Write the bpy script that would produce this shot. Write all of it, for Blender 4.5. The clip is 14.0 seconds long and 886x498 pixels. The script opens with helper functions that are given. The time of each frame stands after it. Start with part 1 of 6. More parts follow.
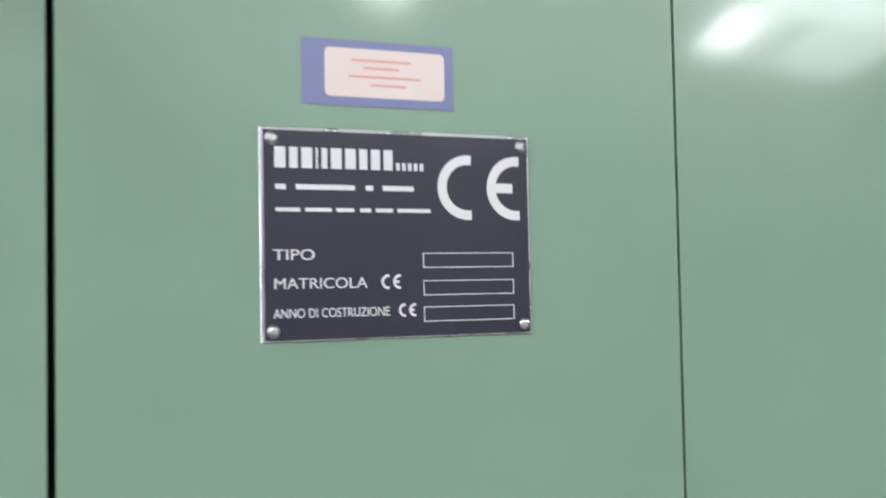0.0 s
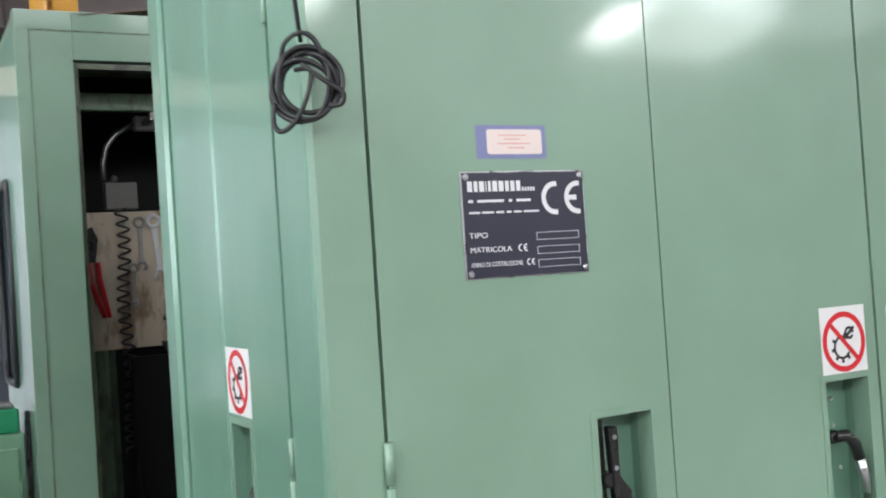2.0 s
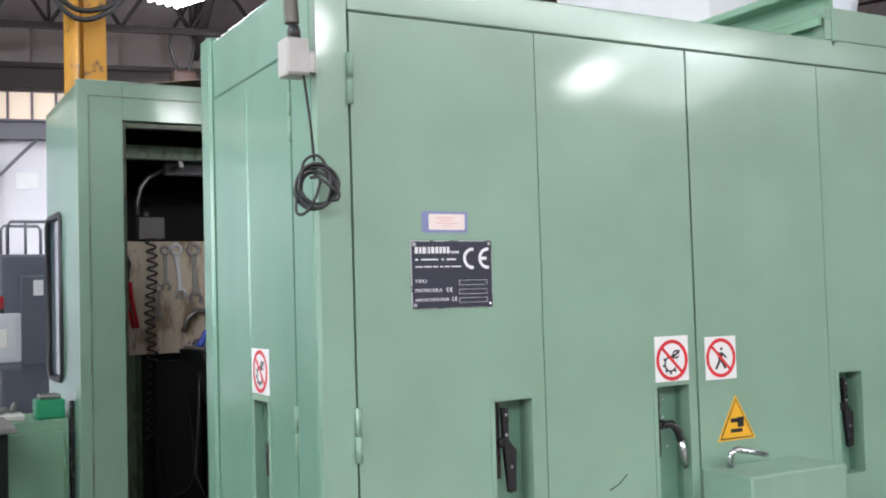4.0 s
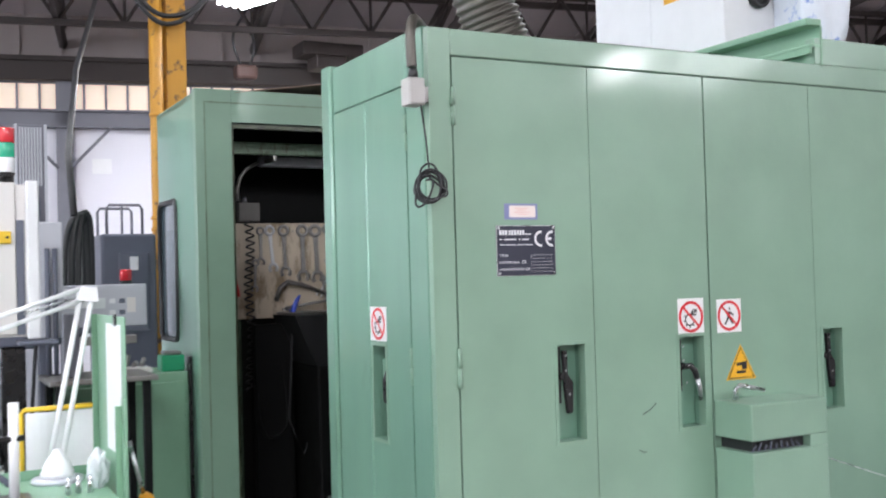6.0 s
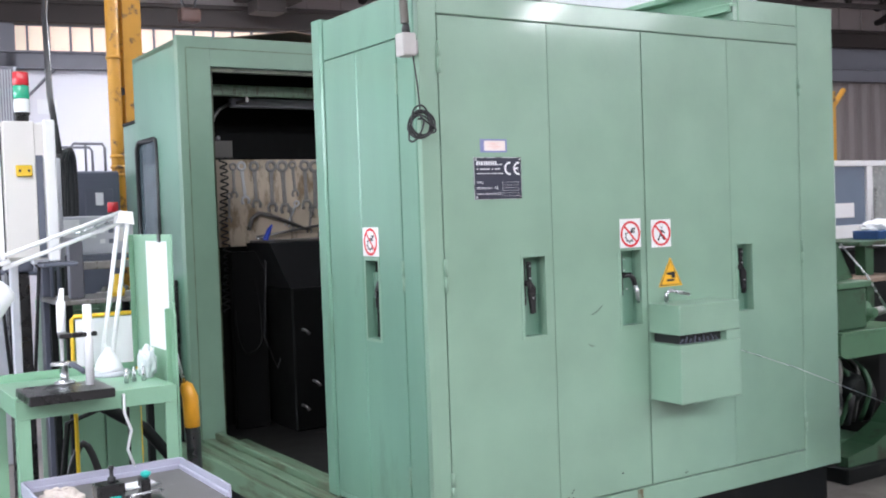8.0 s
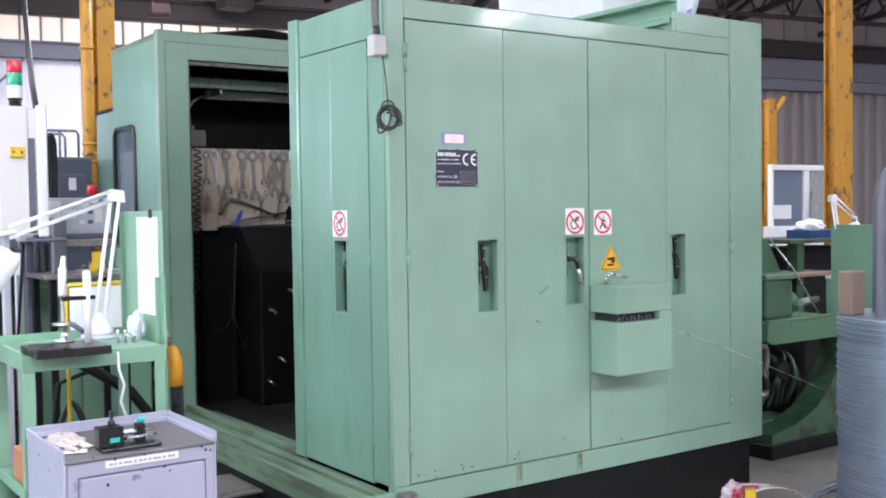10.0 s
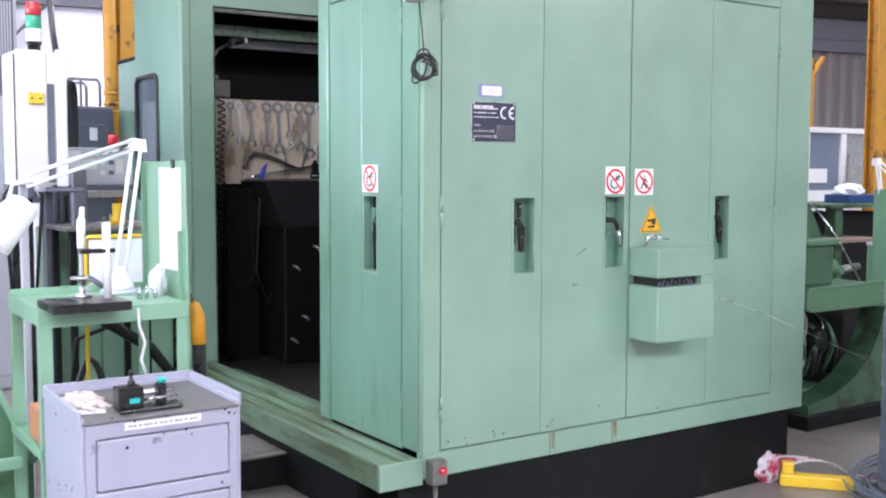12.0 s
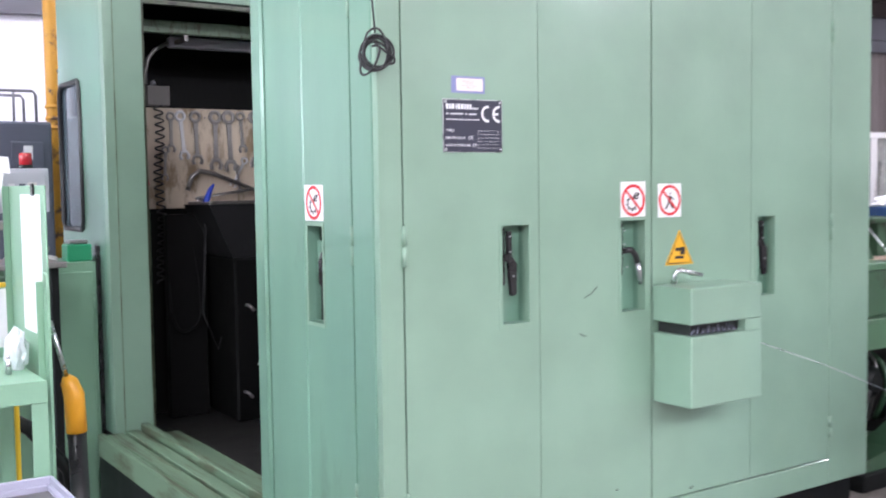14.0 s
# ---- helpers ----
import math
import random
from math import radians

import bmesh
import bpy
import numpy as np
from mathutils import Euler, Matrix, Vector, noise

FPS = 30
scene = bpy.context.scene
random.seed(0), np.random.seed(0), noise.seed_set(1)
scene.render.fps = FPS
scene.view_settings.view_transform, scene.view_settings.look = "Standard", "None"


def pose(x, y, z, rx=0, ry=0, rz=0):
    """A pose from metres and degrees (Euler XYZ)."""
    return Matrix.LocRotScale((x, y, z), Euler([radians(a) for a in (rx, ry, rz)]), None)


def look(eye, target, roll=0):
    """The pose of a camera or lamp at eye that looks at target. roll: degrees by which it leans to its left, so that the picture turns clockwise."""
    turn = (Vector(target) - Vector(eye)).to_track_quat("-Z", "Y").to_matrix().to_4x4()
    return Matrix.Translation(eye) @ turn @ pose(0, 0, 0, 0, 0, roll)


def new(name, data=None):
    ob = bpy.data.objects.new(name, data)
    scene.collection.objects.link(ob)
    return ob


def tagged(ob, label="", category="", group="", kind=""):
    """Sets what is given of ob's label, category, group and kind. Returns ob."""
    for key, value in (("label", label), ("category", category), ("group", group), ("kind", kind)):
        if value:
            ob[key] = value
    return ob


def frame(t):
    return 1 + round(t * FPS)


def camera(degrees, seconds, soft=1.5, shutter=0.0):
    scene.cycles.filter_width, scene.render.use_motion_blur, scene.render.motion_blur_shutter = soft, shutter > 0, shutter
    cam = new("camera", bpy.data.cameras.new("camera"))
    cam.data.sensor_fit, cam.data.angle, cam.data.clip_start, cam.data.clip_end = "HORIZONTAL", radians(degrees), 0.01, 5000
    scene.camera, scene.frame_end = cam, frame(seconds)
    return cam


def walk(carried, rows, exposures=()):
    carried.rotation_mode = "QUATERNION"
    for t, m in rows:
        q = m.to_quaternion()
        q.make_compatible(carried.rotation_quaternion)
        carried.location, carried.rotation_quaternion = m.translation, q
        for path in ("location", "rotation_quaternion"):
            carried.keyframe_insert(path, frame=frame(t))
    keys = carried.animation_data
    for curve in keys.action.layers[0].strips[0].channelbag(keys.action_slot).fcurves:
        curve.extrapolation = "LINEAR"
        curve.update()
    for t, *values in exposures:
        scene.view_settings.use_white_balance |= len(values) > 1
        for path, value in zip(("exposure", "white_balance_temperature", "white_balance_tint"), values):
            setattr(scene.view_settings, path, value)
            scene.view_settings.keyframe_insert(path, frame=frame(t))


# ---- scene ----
cam = camera(46.3, 14.0, 1.9, 0.5)
PATH = [
    (0, (0.063, -0.776, 1.78), (0.817, 1.075, 1.859), -1.1),
    (0.5, (-0.034, -0.934, 1.769), (0.682, 0.929, 1.903), -0.1),
    (1, (-0.238, -1.101, 1.761), (0.596, 0.715, 1.842), -2.1),
    (1.5, (-0.395, -1.233, 1.755), (0.571, 0.518, 1.786), -4.4),
    (2, (-0.537, -1.358, 1.761), (0.411, 0.402, 1.801), -3.8),
    (2.5, (-0.597, -1.567, 1.765), (0.341, 0.199, 1.816), -2.5),
    (5, (-1.216, -2.53, 1.781), (-0.239, -0.788, 1.886), -1.7),
    (5.5, (-1.373, -2.68, 1.783), (-0.376, -0.947, 1.842), -2.0),
    (6, (-1.476, -2.873, 1.754), (-0.545, -1.104, 1.803), -1.6),
    (6.5, (-1.542, -3.04, 1.737), (-0.654, -1.248, 1.72), -2.4),
    (7, (-1.678, -3.129, 1.712), (-0.747, -1.361, 1.64), -2.4),
    (7.5, (-1.876, -3.212, 1.702), (-0.857, -1.492, 1.629), -2.6),
    (10, (-2.291, -3.669, 1.641), (-1.149, -2.03, 1.567), -0.8),
    (10.5, (-2.363, -3.683, 1.62), (-1.262, -2.014, 1.576), 0.3),
    (11, (-2.378, -3.659, 1.642), (-1.293, -1.982, 1.544), -0.4),
    (11.5, (-2.341, -3.588, 1.623), (-1.229, -1.936, 1.436), -0.2),
    (12, (-2.228, -3.47, 1.628), (-1.119, -1.812, 1.475), 0.2),
    (12.5, (-2.04, -3.337, 1.644), (-0.929, -1.678, 1.517), 1.0),
    (13, (-1.868, -3.152, 1.645), (-0.731, -1.512, 1.506), -0.5),
    (13.5, (-1.722, -2.918, 1.651), (-0.564, -1.291, 1.546), 0.6),
    (14, (-1.544, -2.663, 1.646), (-0.44, -1.001, 1.52), -0.8),
]
walk(cam, [(t, look(eye, target, roll)) for t, eye, target, roll in PATH],
     ((0, 0.03, 6500, 8), (1.5, 0.05, 6500, 8), (2.5, 0.16, 6500, 9), (5, 0.19, 6470, 12), (6.5, 0.18, 6400, 13), (7.5, 0.26, 6340, 13), (10, 0.35, 6120, 17), (11, 0.43, 6110, 17.5), (12, 0.54, 6140, 19), (13.5, 0.60, 6260, 20), (14, 0.60, 6310, 20)))

# ---- light and world ----
world = bpy.data.worlds.new("world")
scene.world = world
world.use_nodes = True
_wn = world.node_tree.nodes
_sky = _wn.new("ShaderNodeTexSky")
_sky.sky_type, _sky.sun_disc = "NISHITA", False
_sky.sun_elevation, _sky.sun_rotation = radians(40), radians(200)
world.node_tree.links.new(_sky.outputs[0], _wn["Background"].inputs[0])
_wn["Background"].inputs[1].default_value = 0.1
HALL = pose(0.2, 8.63, 0, 0, 0, -11.3)      # hall axes: x along the back wall, y out through it
FIXTURE_WATTS, SKYLIGHT_WATTS, WEST_WATTS = 60.0, 270.0, 760.0


def area(name, m, sx, sy, watts, colour=(1, 1, 1)):
    d = bpy.data.lights.new(name, "AREA")
    d.shape, d.size, d.size_y, d.energy, d.color = "RECTANGLE", sx, sy, watts, colour
    ob = new(name, d)
    ob.matrix_world = m
    return ob


# ---- materials ----
def material(name, colour, rough=0.5, metal=0.0, var=0.12, scale=3.0, fine=90.0, bump=0.08, coat=0.0, stain=None, stain_at=0.62, stain_scale=5.0, emit=0.0, stretch=None, wave=0.0):
    """A surface with two scales of variation, optional stains and fine relief."""
    m = bpy.data.materials.new(name)
    m.use_nodes = True
    nt = m.node_tree
    n, ln = nt.nodes, nt.links
    b = n["Principled BSDF"]
    co = n.new("ShaderNodeTexCoord")
    src = co.outputs["Object"]
    if stretch:
        mp = n.new("ShaderNodeMapping")
        mp.inputs["Scale"].default_value = stretch
        ln.new(src, mp.inputs[0])
        src = mp.outputs[0]
    big, small = n.new("ShaderNodeTexNoise"), n.new("ShaderNodeTexNoise")
    big.inputs["Scale"].default_value, big.inputs["Detail"].default_value = scale, 6
    small.inputs["Scale"].default_value, small.inputs["Detail"].default_value = fine, 3
    ln.new(src, big.inputs["Vector"]), ln.new(src, small.inputs["Vector"])
    mix = n.new("ShaderNodeMix")
    mix.data_type = "RGBA"
    mix.inputs["A"].default_value = (*[c * (1 - var) for c in colour], 1)
    mix.inputs["B"].default_value = (*[min(1, c * (1 + var)) for c in colour], 1)
    ln.new(big.outputs["Fac"], mix.inputs["Factor"])
    out = mix.outputs["Result"]
    if stain:
        st = n.new("ShaderNodeTexNoise")
        st.inputs["Scale"].default_value, st.inputs["Detail"].default_value = stain_scale, 8
        st.inputs["Roughness"].default_value = 0.65
        ln.new(src, st.inputs["Vector"])
        ramp = n.new("ShaderNodeValToRGB")
        ramp.color_ramp.elements[0].position, ramp.color_ramp.elements[1].position = stain_at, stain_at + 0.1
        ln.new(st.outputs["Fac"], ramp.inputs[0])
        m2 = n.new("ShaderNodeMix")
        m2.data_type = "RGBA"
        ln.new(ramp.outputs[0], m2.inputs["Factor"]), ln.new(out, m2.inputs["A"])
        m2.inputs["B"].default_value = (*stain, 1)
        out = m2.outputs["Result"]
    ln.new(out, b.inputs["Base Color"])
    rr = n.new("ShaderNodeMapRange")
    rr.inputs["To Min"].default_value, rr.inputs["To Max"].default_value = max(0.03, rough * 0.8), min(1, rough * 1.2)
    ln.new(big.outputs["Fac"], rr.inputs["Value"]), ln.new(rr.outputs[0], b.inputs["Roughness"])
    b.inputs["Metallic"].default_value = metal
    b.inputs["Coat Weight"].default_value = coat
    b.inputs["Coat Roughness"].default_value = 0.09
    if bump:
        bp = n.new("ShaderNodeBump")
        bp.inputs["Strength"].default_value, bp.inputs["Distance"].default_value = bump, 0.004
        ln.new(small.outputs["Fac"], bp.inputs["Height"])
        bp2 = n.new("ShaderNodeBump")
        bp2.inputs["Strength"].default_value, bp2.inputs["Distance"].default_value = bump * (0.25 if wave else 1.0), 0.012
        ln.new(big.outputs["Fac"], bp2.inputs["Height"]), ln.new(bp.outputs[0], bp2.inputs["Normal"])
        last = bp2
        if wave:
            wv = n.new("ShaderNodeTexNoise")
            wv.inputs["Scale"].default_value, wv.inputs["Detail"].default_value = 4.5, 0
            ln.new(src, wv.inputs["Vector"])
            last = n.new("ShaderNodeBump")
            last.inputs["Strength"].default_value, last.inputs["Distance"].default_value = wave, 0.02
            ln.new(wv.outputs["Fac"], last.inputs["Height"]), ln.new(bp2.outputs[0], last.inputs["Normal"])
        ln.new(last.outputs[0], b.inputs["Normal"])
    if emit:
        b.inputs["Emission Color"].default_value = (*colour, 1)
        b.inputs["Emission Strength"].default_value = emit
    return m


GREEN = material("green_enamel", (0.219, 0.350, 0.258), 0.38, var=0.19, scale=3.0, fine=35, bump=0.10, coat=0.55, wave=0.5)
# same enamel with the shade of sides and pockets mixed in, plus worn streaks
GREEN_SIDE = material("green_enamel_worn_shaded", (0.155, 0.296, 0.218), 0.36, var=0.24, scale=2.8, fine=30, bump=0.10, coat=0.5, wave=0.26, stain=(0.135, 0.255, 0.182), stain_at=0.60, stain_scale=4.0, stretch=(1, 1, 0.3))
GREEN_DIRTY = material("green_grimy", (0.135, 0.215, 0.138), 0.42, var=0.3, scale=5, fine=60, bump=0.15, stain=(0.085, 0.10, 0.06), stain_at=0.5, stain_scale=9, stretch=(3.5, 0.22, 1))
GREEN_OILY = material("green_oil_soaked", (0.085, 0.105, 0.062), 0.3, var=0.35, scale=5, fine=60, bump=0.15, stain=(0.03, 0.032, 0.022), stain_at=0.5, stain_scale=10, stretch=(3, 0.2, 1))
WRENCH_STEEL = material("handled_tool_steel", (0.33, 0.315, 0.305), 0.42, metal=0.35, var=0.25, scale=25, fine=120, bump=0.08, stain=(0.16, 0.13, 0.11), stain_at=0.62, stain_scale=24)
GREEN_LIGHT = material("green_bench", (0.215, 0.39, 0.265), 0.4, var=0.14, scale=5, fine=80, bump=0.1, stain=(0.12, 0.16, 0.10), stain_at=0.66)
GREEN_MACHINE = material("green_machine_paint", (0.078, 0.172, 0.095), 0.42, var=0.2, scale=6, fine=70, bump=0.12, stain=(0.05, 0.07, 0.04), stain_at=0.58)
GREEN_DARK = material("green_machine", (0.04, 0.10, 0.052), 0.45, var=0.25, scale=6, fine=70, bump=0.15, stain=(0.03, 0.035, 0.02), stain_at=0.52)
BLACK = material("black_paint", (0.0062, 0.0075, 0.0075), 0.5, var=0.35, scale=5, fine=60, bump=0.1, stain=(0.018, 0.0185, 0.017), stain_at=0.6)
# near-black that paints in interior shade; black tools and a cable share it
SHADE_BLACK = material("shaded_inside_black", (0.0035, 0.0035, 0.0035), 0.6, var=0.4, scale=6, fine=50, bump=0.2, stain=(0.008, 0.0075, 0.007), stain_at=0.6)
# black for backing sheets that paint the shade behind door and drawer gaps
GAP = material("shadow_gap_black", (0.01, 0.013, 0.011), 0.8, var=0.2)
RUBBER = material("black_rubber", (0.018, 0.018, 0.02), 0.42, var=0.25, scale=20, fine=200, bump=0.1)
PLASTIC_BLACK = material("black_plastic", (0.012, 0.012, 0.013), 0.28, var=0.2, scale=20, fine=160, bump=0.05)
NAVY = material("navy_anodised", (0.022, 0.024, 0.045), 0.35, var=0.12, scale=12, fine=220, bump=0.04)
WHITE_INK = material("white_ink", (0.78, 0.78, 0.8), 0.5, var=0.05, scale=40, bump=0)
STEEL = material("bright_steel", (0.55, 0.56, 0.58), 0.28, metal=1.0, var=0.15, scale=30, fine=200, bump=0.05)
STEEL_PALE = material("polished_tool_steel", (0.72, 0.72, 0.74), 0.36, metal=0.35, var=0.12, scale=30, fine=200, bump=0.05)
STEEL_DULL = material("dull_steel", (0.30, 0.29, 0.28), 0.42, metal=0.9, var=0.25, scale=25, fine=150, bump=0.1, stain=(0.09, 0.06, 0.04), stain_at=0.58, stain_scale=30)
WHITE = material("white_plastic", (0.78, 0.78, 0.80), 0.4, var=0.05, scale=10, fine=120, bump=0.04)
WHITE_ENAMEL = material("white_enamel", (0.82, 0.82, 0.84), 0.36, var=0.03, scale=10, bump=0.03, coat=0.3)
PAPER = material("white_paper", (0.82, 0.82, 0.85), 0.7, var=0.04, scale=15, bump=0.05)
PEACH = material("cream_label", (0.82, 0.70, 0.66), 0.45, var=0.05, scale=20, bump=0)
VIOLET = material("violet_label_border", (0.20, 0.22, 0.42), 0.4, var=0.08, scale=20, bump=0)
RED_INK = material("red_ink", (0.66, 0.02, 0.03), 0.4, var=0.06, scale=20, bump=0)
BLACK_INK = material("black_ink", (0.012, 0.012, 0.014), 0.45, var=0.1, scale=20, bump=0)
SIGN_WHITE = material("white_vinyl", (0.80, 0.80, 0.80), 0.35, var=0.04, scale=20, bump=0)
SIGN_YELLOW = material("yellow_vinyl", (0.80, 0.42, 0.02), 0.35, var=0.05, scale=20, bump=0)
YELLOW = material("yellow_paint", (0.50, 0.24, 0.022), 0.5, var=0.25, scale=4, fine=60, bump=0.15, stain=(0.09, 0.05, 0.03), stain_at=0.55, stain_scale=9)
YELLOW_CLEAN = material("yellow_plastic", (0.80, 0.52, 0.03), 0.4, var=0.08, scale=8)
LILAC = material("lilac_grey_enamel", (0.37, 0.37, 0.46), 0.38, var=0.08, scale=6, fine=80, bump=0.08, stain=(0.07, 0.07, 0.075), stain_at=0.64, stain_scale=11)
MAT_GREY = material("worn_grey_mat", (0.135, 0.13, 0.132), 0.6, var=0.3, scale=9, fine=90, bump=0.15, stain=(0.30, 0.29, 0.28), stain_at=0.62, stain_scale=9)
CREAM = material("cream_enamel", (0.72, 0.69, 0.67), 0.42, var=0.05, scale=3, bump=0.05)
GREY_ENAMEL = material("pale_grey_enamel", (0.52, 0.53, 0.58), 0.42, var=0.06, scale=3, bump=0.05)
GREY_DARK = material("slate_grey_paint", (0.11, 0.12, 0.16), 0.45, var=0.12, scale=5, bump=0.1)
BLUE = material("blue_paint", (0.012, 0.05, 0.16), 0.42, var=0.12, scale=5, bump=0.1)
BLUE_RAG = material("blue_handle", (0.02, 0.06, 0.45), 0.35, var=0.1)
TEAL = material("teal_label", (0.02, 0.45, 0.40), 0.4, var=0.05)
GREEN_PLASTIC = material("green_plastic", (0.02, 0.30, 0.14), 0.35, var=0.1)
WOOD = material("grimy_plywood", (0.60, 0.51, 0.40), 0.6, var=0.22, scale=5, fine=40, bump=0.15, stain=(0.30, 0.22, 0.14), stain_at=0.5, stain_scale=9, stretch=(1, 1, 0.35))
CARDBOARD = material("cardboard", (0.45, 0.20, 0.10), 0.8, var=0.1, scale=10)
ROPE_WHITE = material("white_cable", (0.70, 0.70, 0.72), 0.5, var=0.05)
WIRE = material("drawn_wire", (0.26, 0.29, 0.37), 0.38, metal=0.55, var=0.2, scale=10, fine=100, bump=0.05)
CONCRETE = material("workshop_concrete", (0.205, 0.18, 0.168), 0.42, var=0.32, scale=1.6, fine=60, bump=0.15, stain=(0.14, 0.12, 0.11), stain_at=0.55, stain_scale=1.7)
CLADDING_WHITE = material("white_cladding", (0.74, 0.73, 0.80), 0.5, var=0.04, scale=1.0, fine=30, bump=0.05)
CLADDING_BROWN = material("weathered_cladding", (0.20, 0.17, 0.17), 0.6, var=0.2, scale=1.5, fine=30, bump=0.1, stretch=(1, 1, 0.2))
CLADDING_PALE = material("pale_upper_cladding", (0.36, 0.31, 0.305), 0.6, var=0.1, scale=1.5, fine=30, bump=0.08)
ROOF = material("roof_sheet", (0.42, 0.38, 0.405), 0.6, var=0.1, scale=1.2, fine=25, bump=0.08)
STEEL_BEAM = material("painted_steel_grey", (0.16, 0.16, 0.19), 0.5, var=0.15, scale=4, bump=0.1)
STEEL_BROWN = material("rust_primer_steel", (0.034, 0.025, 0.024), 0.6, var=0.25, scale=5, bump=0.15)
DUCT = material("grey_flexible_duct", (0.095, 0.085, 0.073), 0.36, metal=0.35, var=0.2, scale=12, bump=0.1)
PALLET = material("brown_timber", (0.24, 0.17, 0.13), 0.7, var=0.25, scale=8, stretch=(1, 1, 0.2))
GLASS_DARK = material("dim_window", (0.17, 0.21, 0.28), 0.12, var=0.1, scale=2, bump=0.0)
TAPE_RED = material("red_barrier_tape", (0.60, 0.03, 0.10), 0.35, var=0.1)
RUST = material("rust_streak", (0.17, 0.19, 0.12), 0.6, var=0.4, scale=20, stain=(0.12, 0.09, 0.045), stain_at=0.5, stain_scale=30)
DAYLIGHT = material("daylight_pane", (0.95, 0.74, 0.60), 0.4, var=0.2, scale=1.5, bump=0, emit=0.36)
SKY_PANE = material("skylight_pane", (0.92, 0.96, 1.0), 0.4, var=0.05, scale=0.4, bump=0, emit=3.2)
ROOF_LIGHT = material("clear_roof_light", (0.95, 0.97, 1.0), 0.4, var=0.05, scale=0.4, bump=0, emit=15.0)
TUBE = material("fluorescent_tube", (0.95, 0.97, 1.0), 0.4, var=0.0, bump=0, emit=26.0)
ORANGE = material("orange_plastic", (0.72, 0.33, 0.02), 0.4, var=0.1, scale=12, stain=(0.2, 0.1, 0.03), stain_at=0.62, stain_scale=20)
LAMP_RED = material("red_lens", (0.55, 0.02, 0.03), 0.25, var=0.05, coat=0.5)
LAMP_GREEN = material("green_lens", (0.02, 0.36, 0.20), 0.25, var=0.05, coat=0.5)
LAMP_CLEAR = material("clear_lens", (0.75, 0.78, 0.80), 0.2, var=0.05, coat=0.5)
LCD = material("pale_screen", (0.70, 0.74, 0.74), 0.3, var=0.05)


for _m in (SHADE_BLACK, GAP, BLACK):
    _m.node_tree.nodes["Principled BSDF"].inputs["Specular IOR Level"].default_value = 0.2     # little sheen, so black paint and painted-in shade stay dark


# ---- mesh helpers ----
def box(bm, x0, x1, y0, y1, z0, z1, b=0.0, seg=1):
    r = bmesh.ops.create_cube(bm, size=1.0, matrix=Matrix.Translation(((x0 + x1) / 2, (y0 + y1) / 2, (z0 + z1) / 2)) @ Matrix.Diagonal((abs(x1 - x0), abs(y1 - y0), abs(z1 - z0), 1)))
    if b:
        edges = list({e for v in r["verts"] for e in v.link_edges})
        bmesh.ops.bevel(bm, geom=edges, offset=b, segments=seg, affect="EDGES", profile=0.5)
    return bm


def boxed(x0, x1, y0, y1, z0, z1, b=0.003, seg=1):
    return box(bmesh.new(), x0, x1, y0, y1, z0, z1, b, seg)


def prism(bm, pts, axis, a0, a1):
    """A polygon given in the two other axes, swept along the axis from a0 to a1."""
    def at(p, a):
        return {"x": (a, p[0], p[1]), "y": (p[0], a, p[1]), "z": (p[0], p[1], a)}[axis]
    lo, hi = [bm.verts.new(at(p, a0)) for p in pts], [bm.verts.new(at(p, a1)) for p in pts]
    bm.faces.new(lo), bm.faces.new(hi[::-1])
    for i in range(len(pts)):
        j = (i + 1) % len(pts)
        bm.faces.new((lo[j], lo[i], hi[i], hi[j]))
    bmesh.ops.recalc_face_normals(bm, faces=bm.faces[:])
    return bm


def tube(bm, pts, r, seg=8, closed=False):
    """A round bar along points; r may be one radius or one a point."""
    pts = [Vector(p) for p in pts]
    n = len(pts)
    rs = r if isinstance(r, (list, tuple)) else [r] * n
    rings, side = [], None
    for i, p in enumerate(pts):
        a = pts[i - 1] if (i or closed) else pts[i]
        c = pts[(i + 1) % n] if (i < n - 1 or closed) else pts[i]
        t = (c - a).normalized()
        if side is None:
            side = t.orthogonal().normalized()
        side = (side - t * side.dot(t)).normalized()
        up = t.cross(side)
        rings.append([bm.verts.new(p + rs[i] * (math.cos(2 * math.pi * k / seg) * side + math.sin(2 * math.pi * k / seg) * up)) for k in range(seg)])
    for i in range(n if closed else n - 1):
        a, c = rings[i], rings[(i + 1) % n]
        for k in range(seg):
            f = bm.faces.new((a[k], a[(k + 1) % seg], c[(k + 1) % seg], c[k]))
            f.smooth = True
    if not closed:
        bm.faces.new(rings[0][::-1]), bm.faces.new(rings[-1])
    return bm


def lathe(bm, prof, centre=(0, 0, 0), seg=20, m=None):
    """A profile of (radius, height) turned about a vertical line, or about m's z."""
    m = m or Matrix.Translation(centre)
    rings = [[bm.verts.new(m @ Vector((max(r, 1e-4) * math.cos(2 * math.pi * k / seg), max(r, 1e-4) * math.sin(2 * math.pi * k / seg), z))) for k in range(seg)] for r, z in prof]
    for a, c in zip(rings, rings[1:]):
        for k in range(seg):
            f = bm.faces.new((a[k], a[(k + 1) % seg], c[(k + 1) % seg], c[k]))
            f.smooth = True
    bm.faces.new(rings[0][::-1]), bm.faces.new(rings[-1])
    bmesh.ops.recalc_face_normals(bm, faces=bm.faces[:])
    return bm


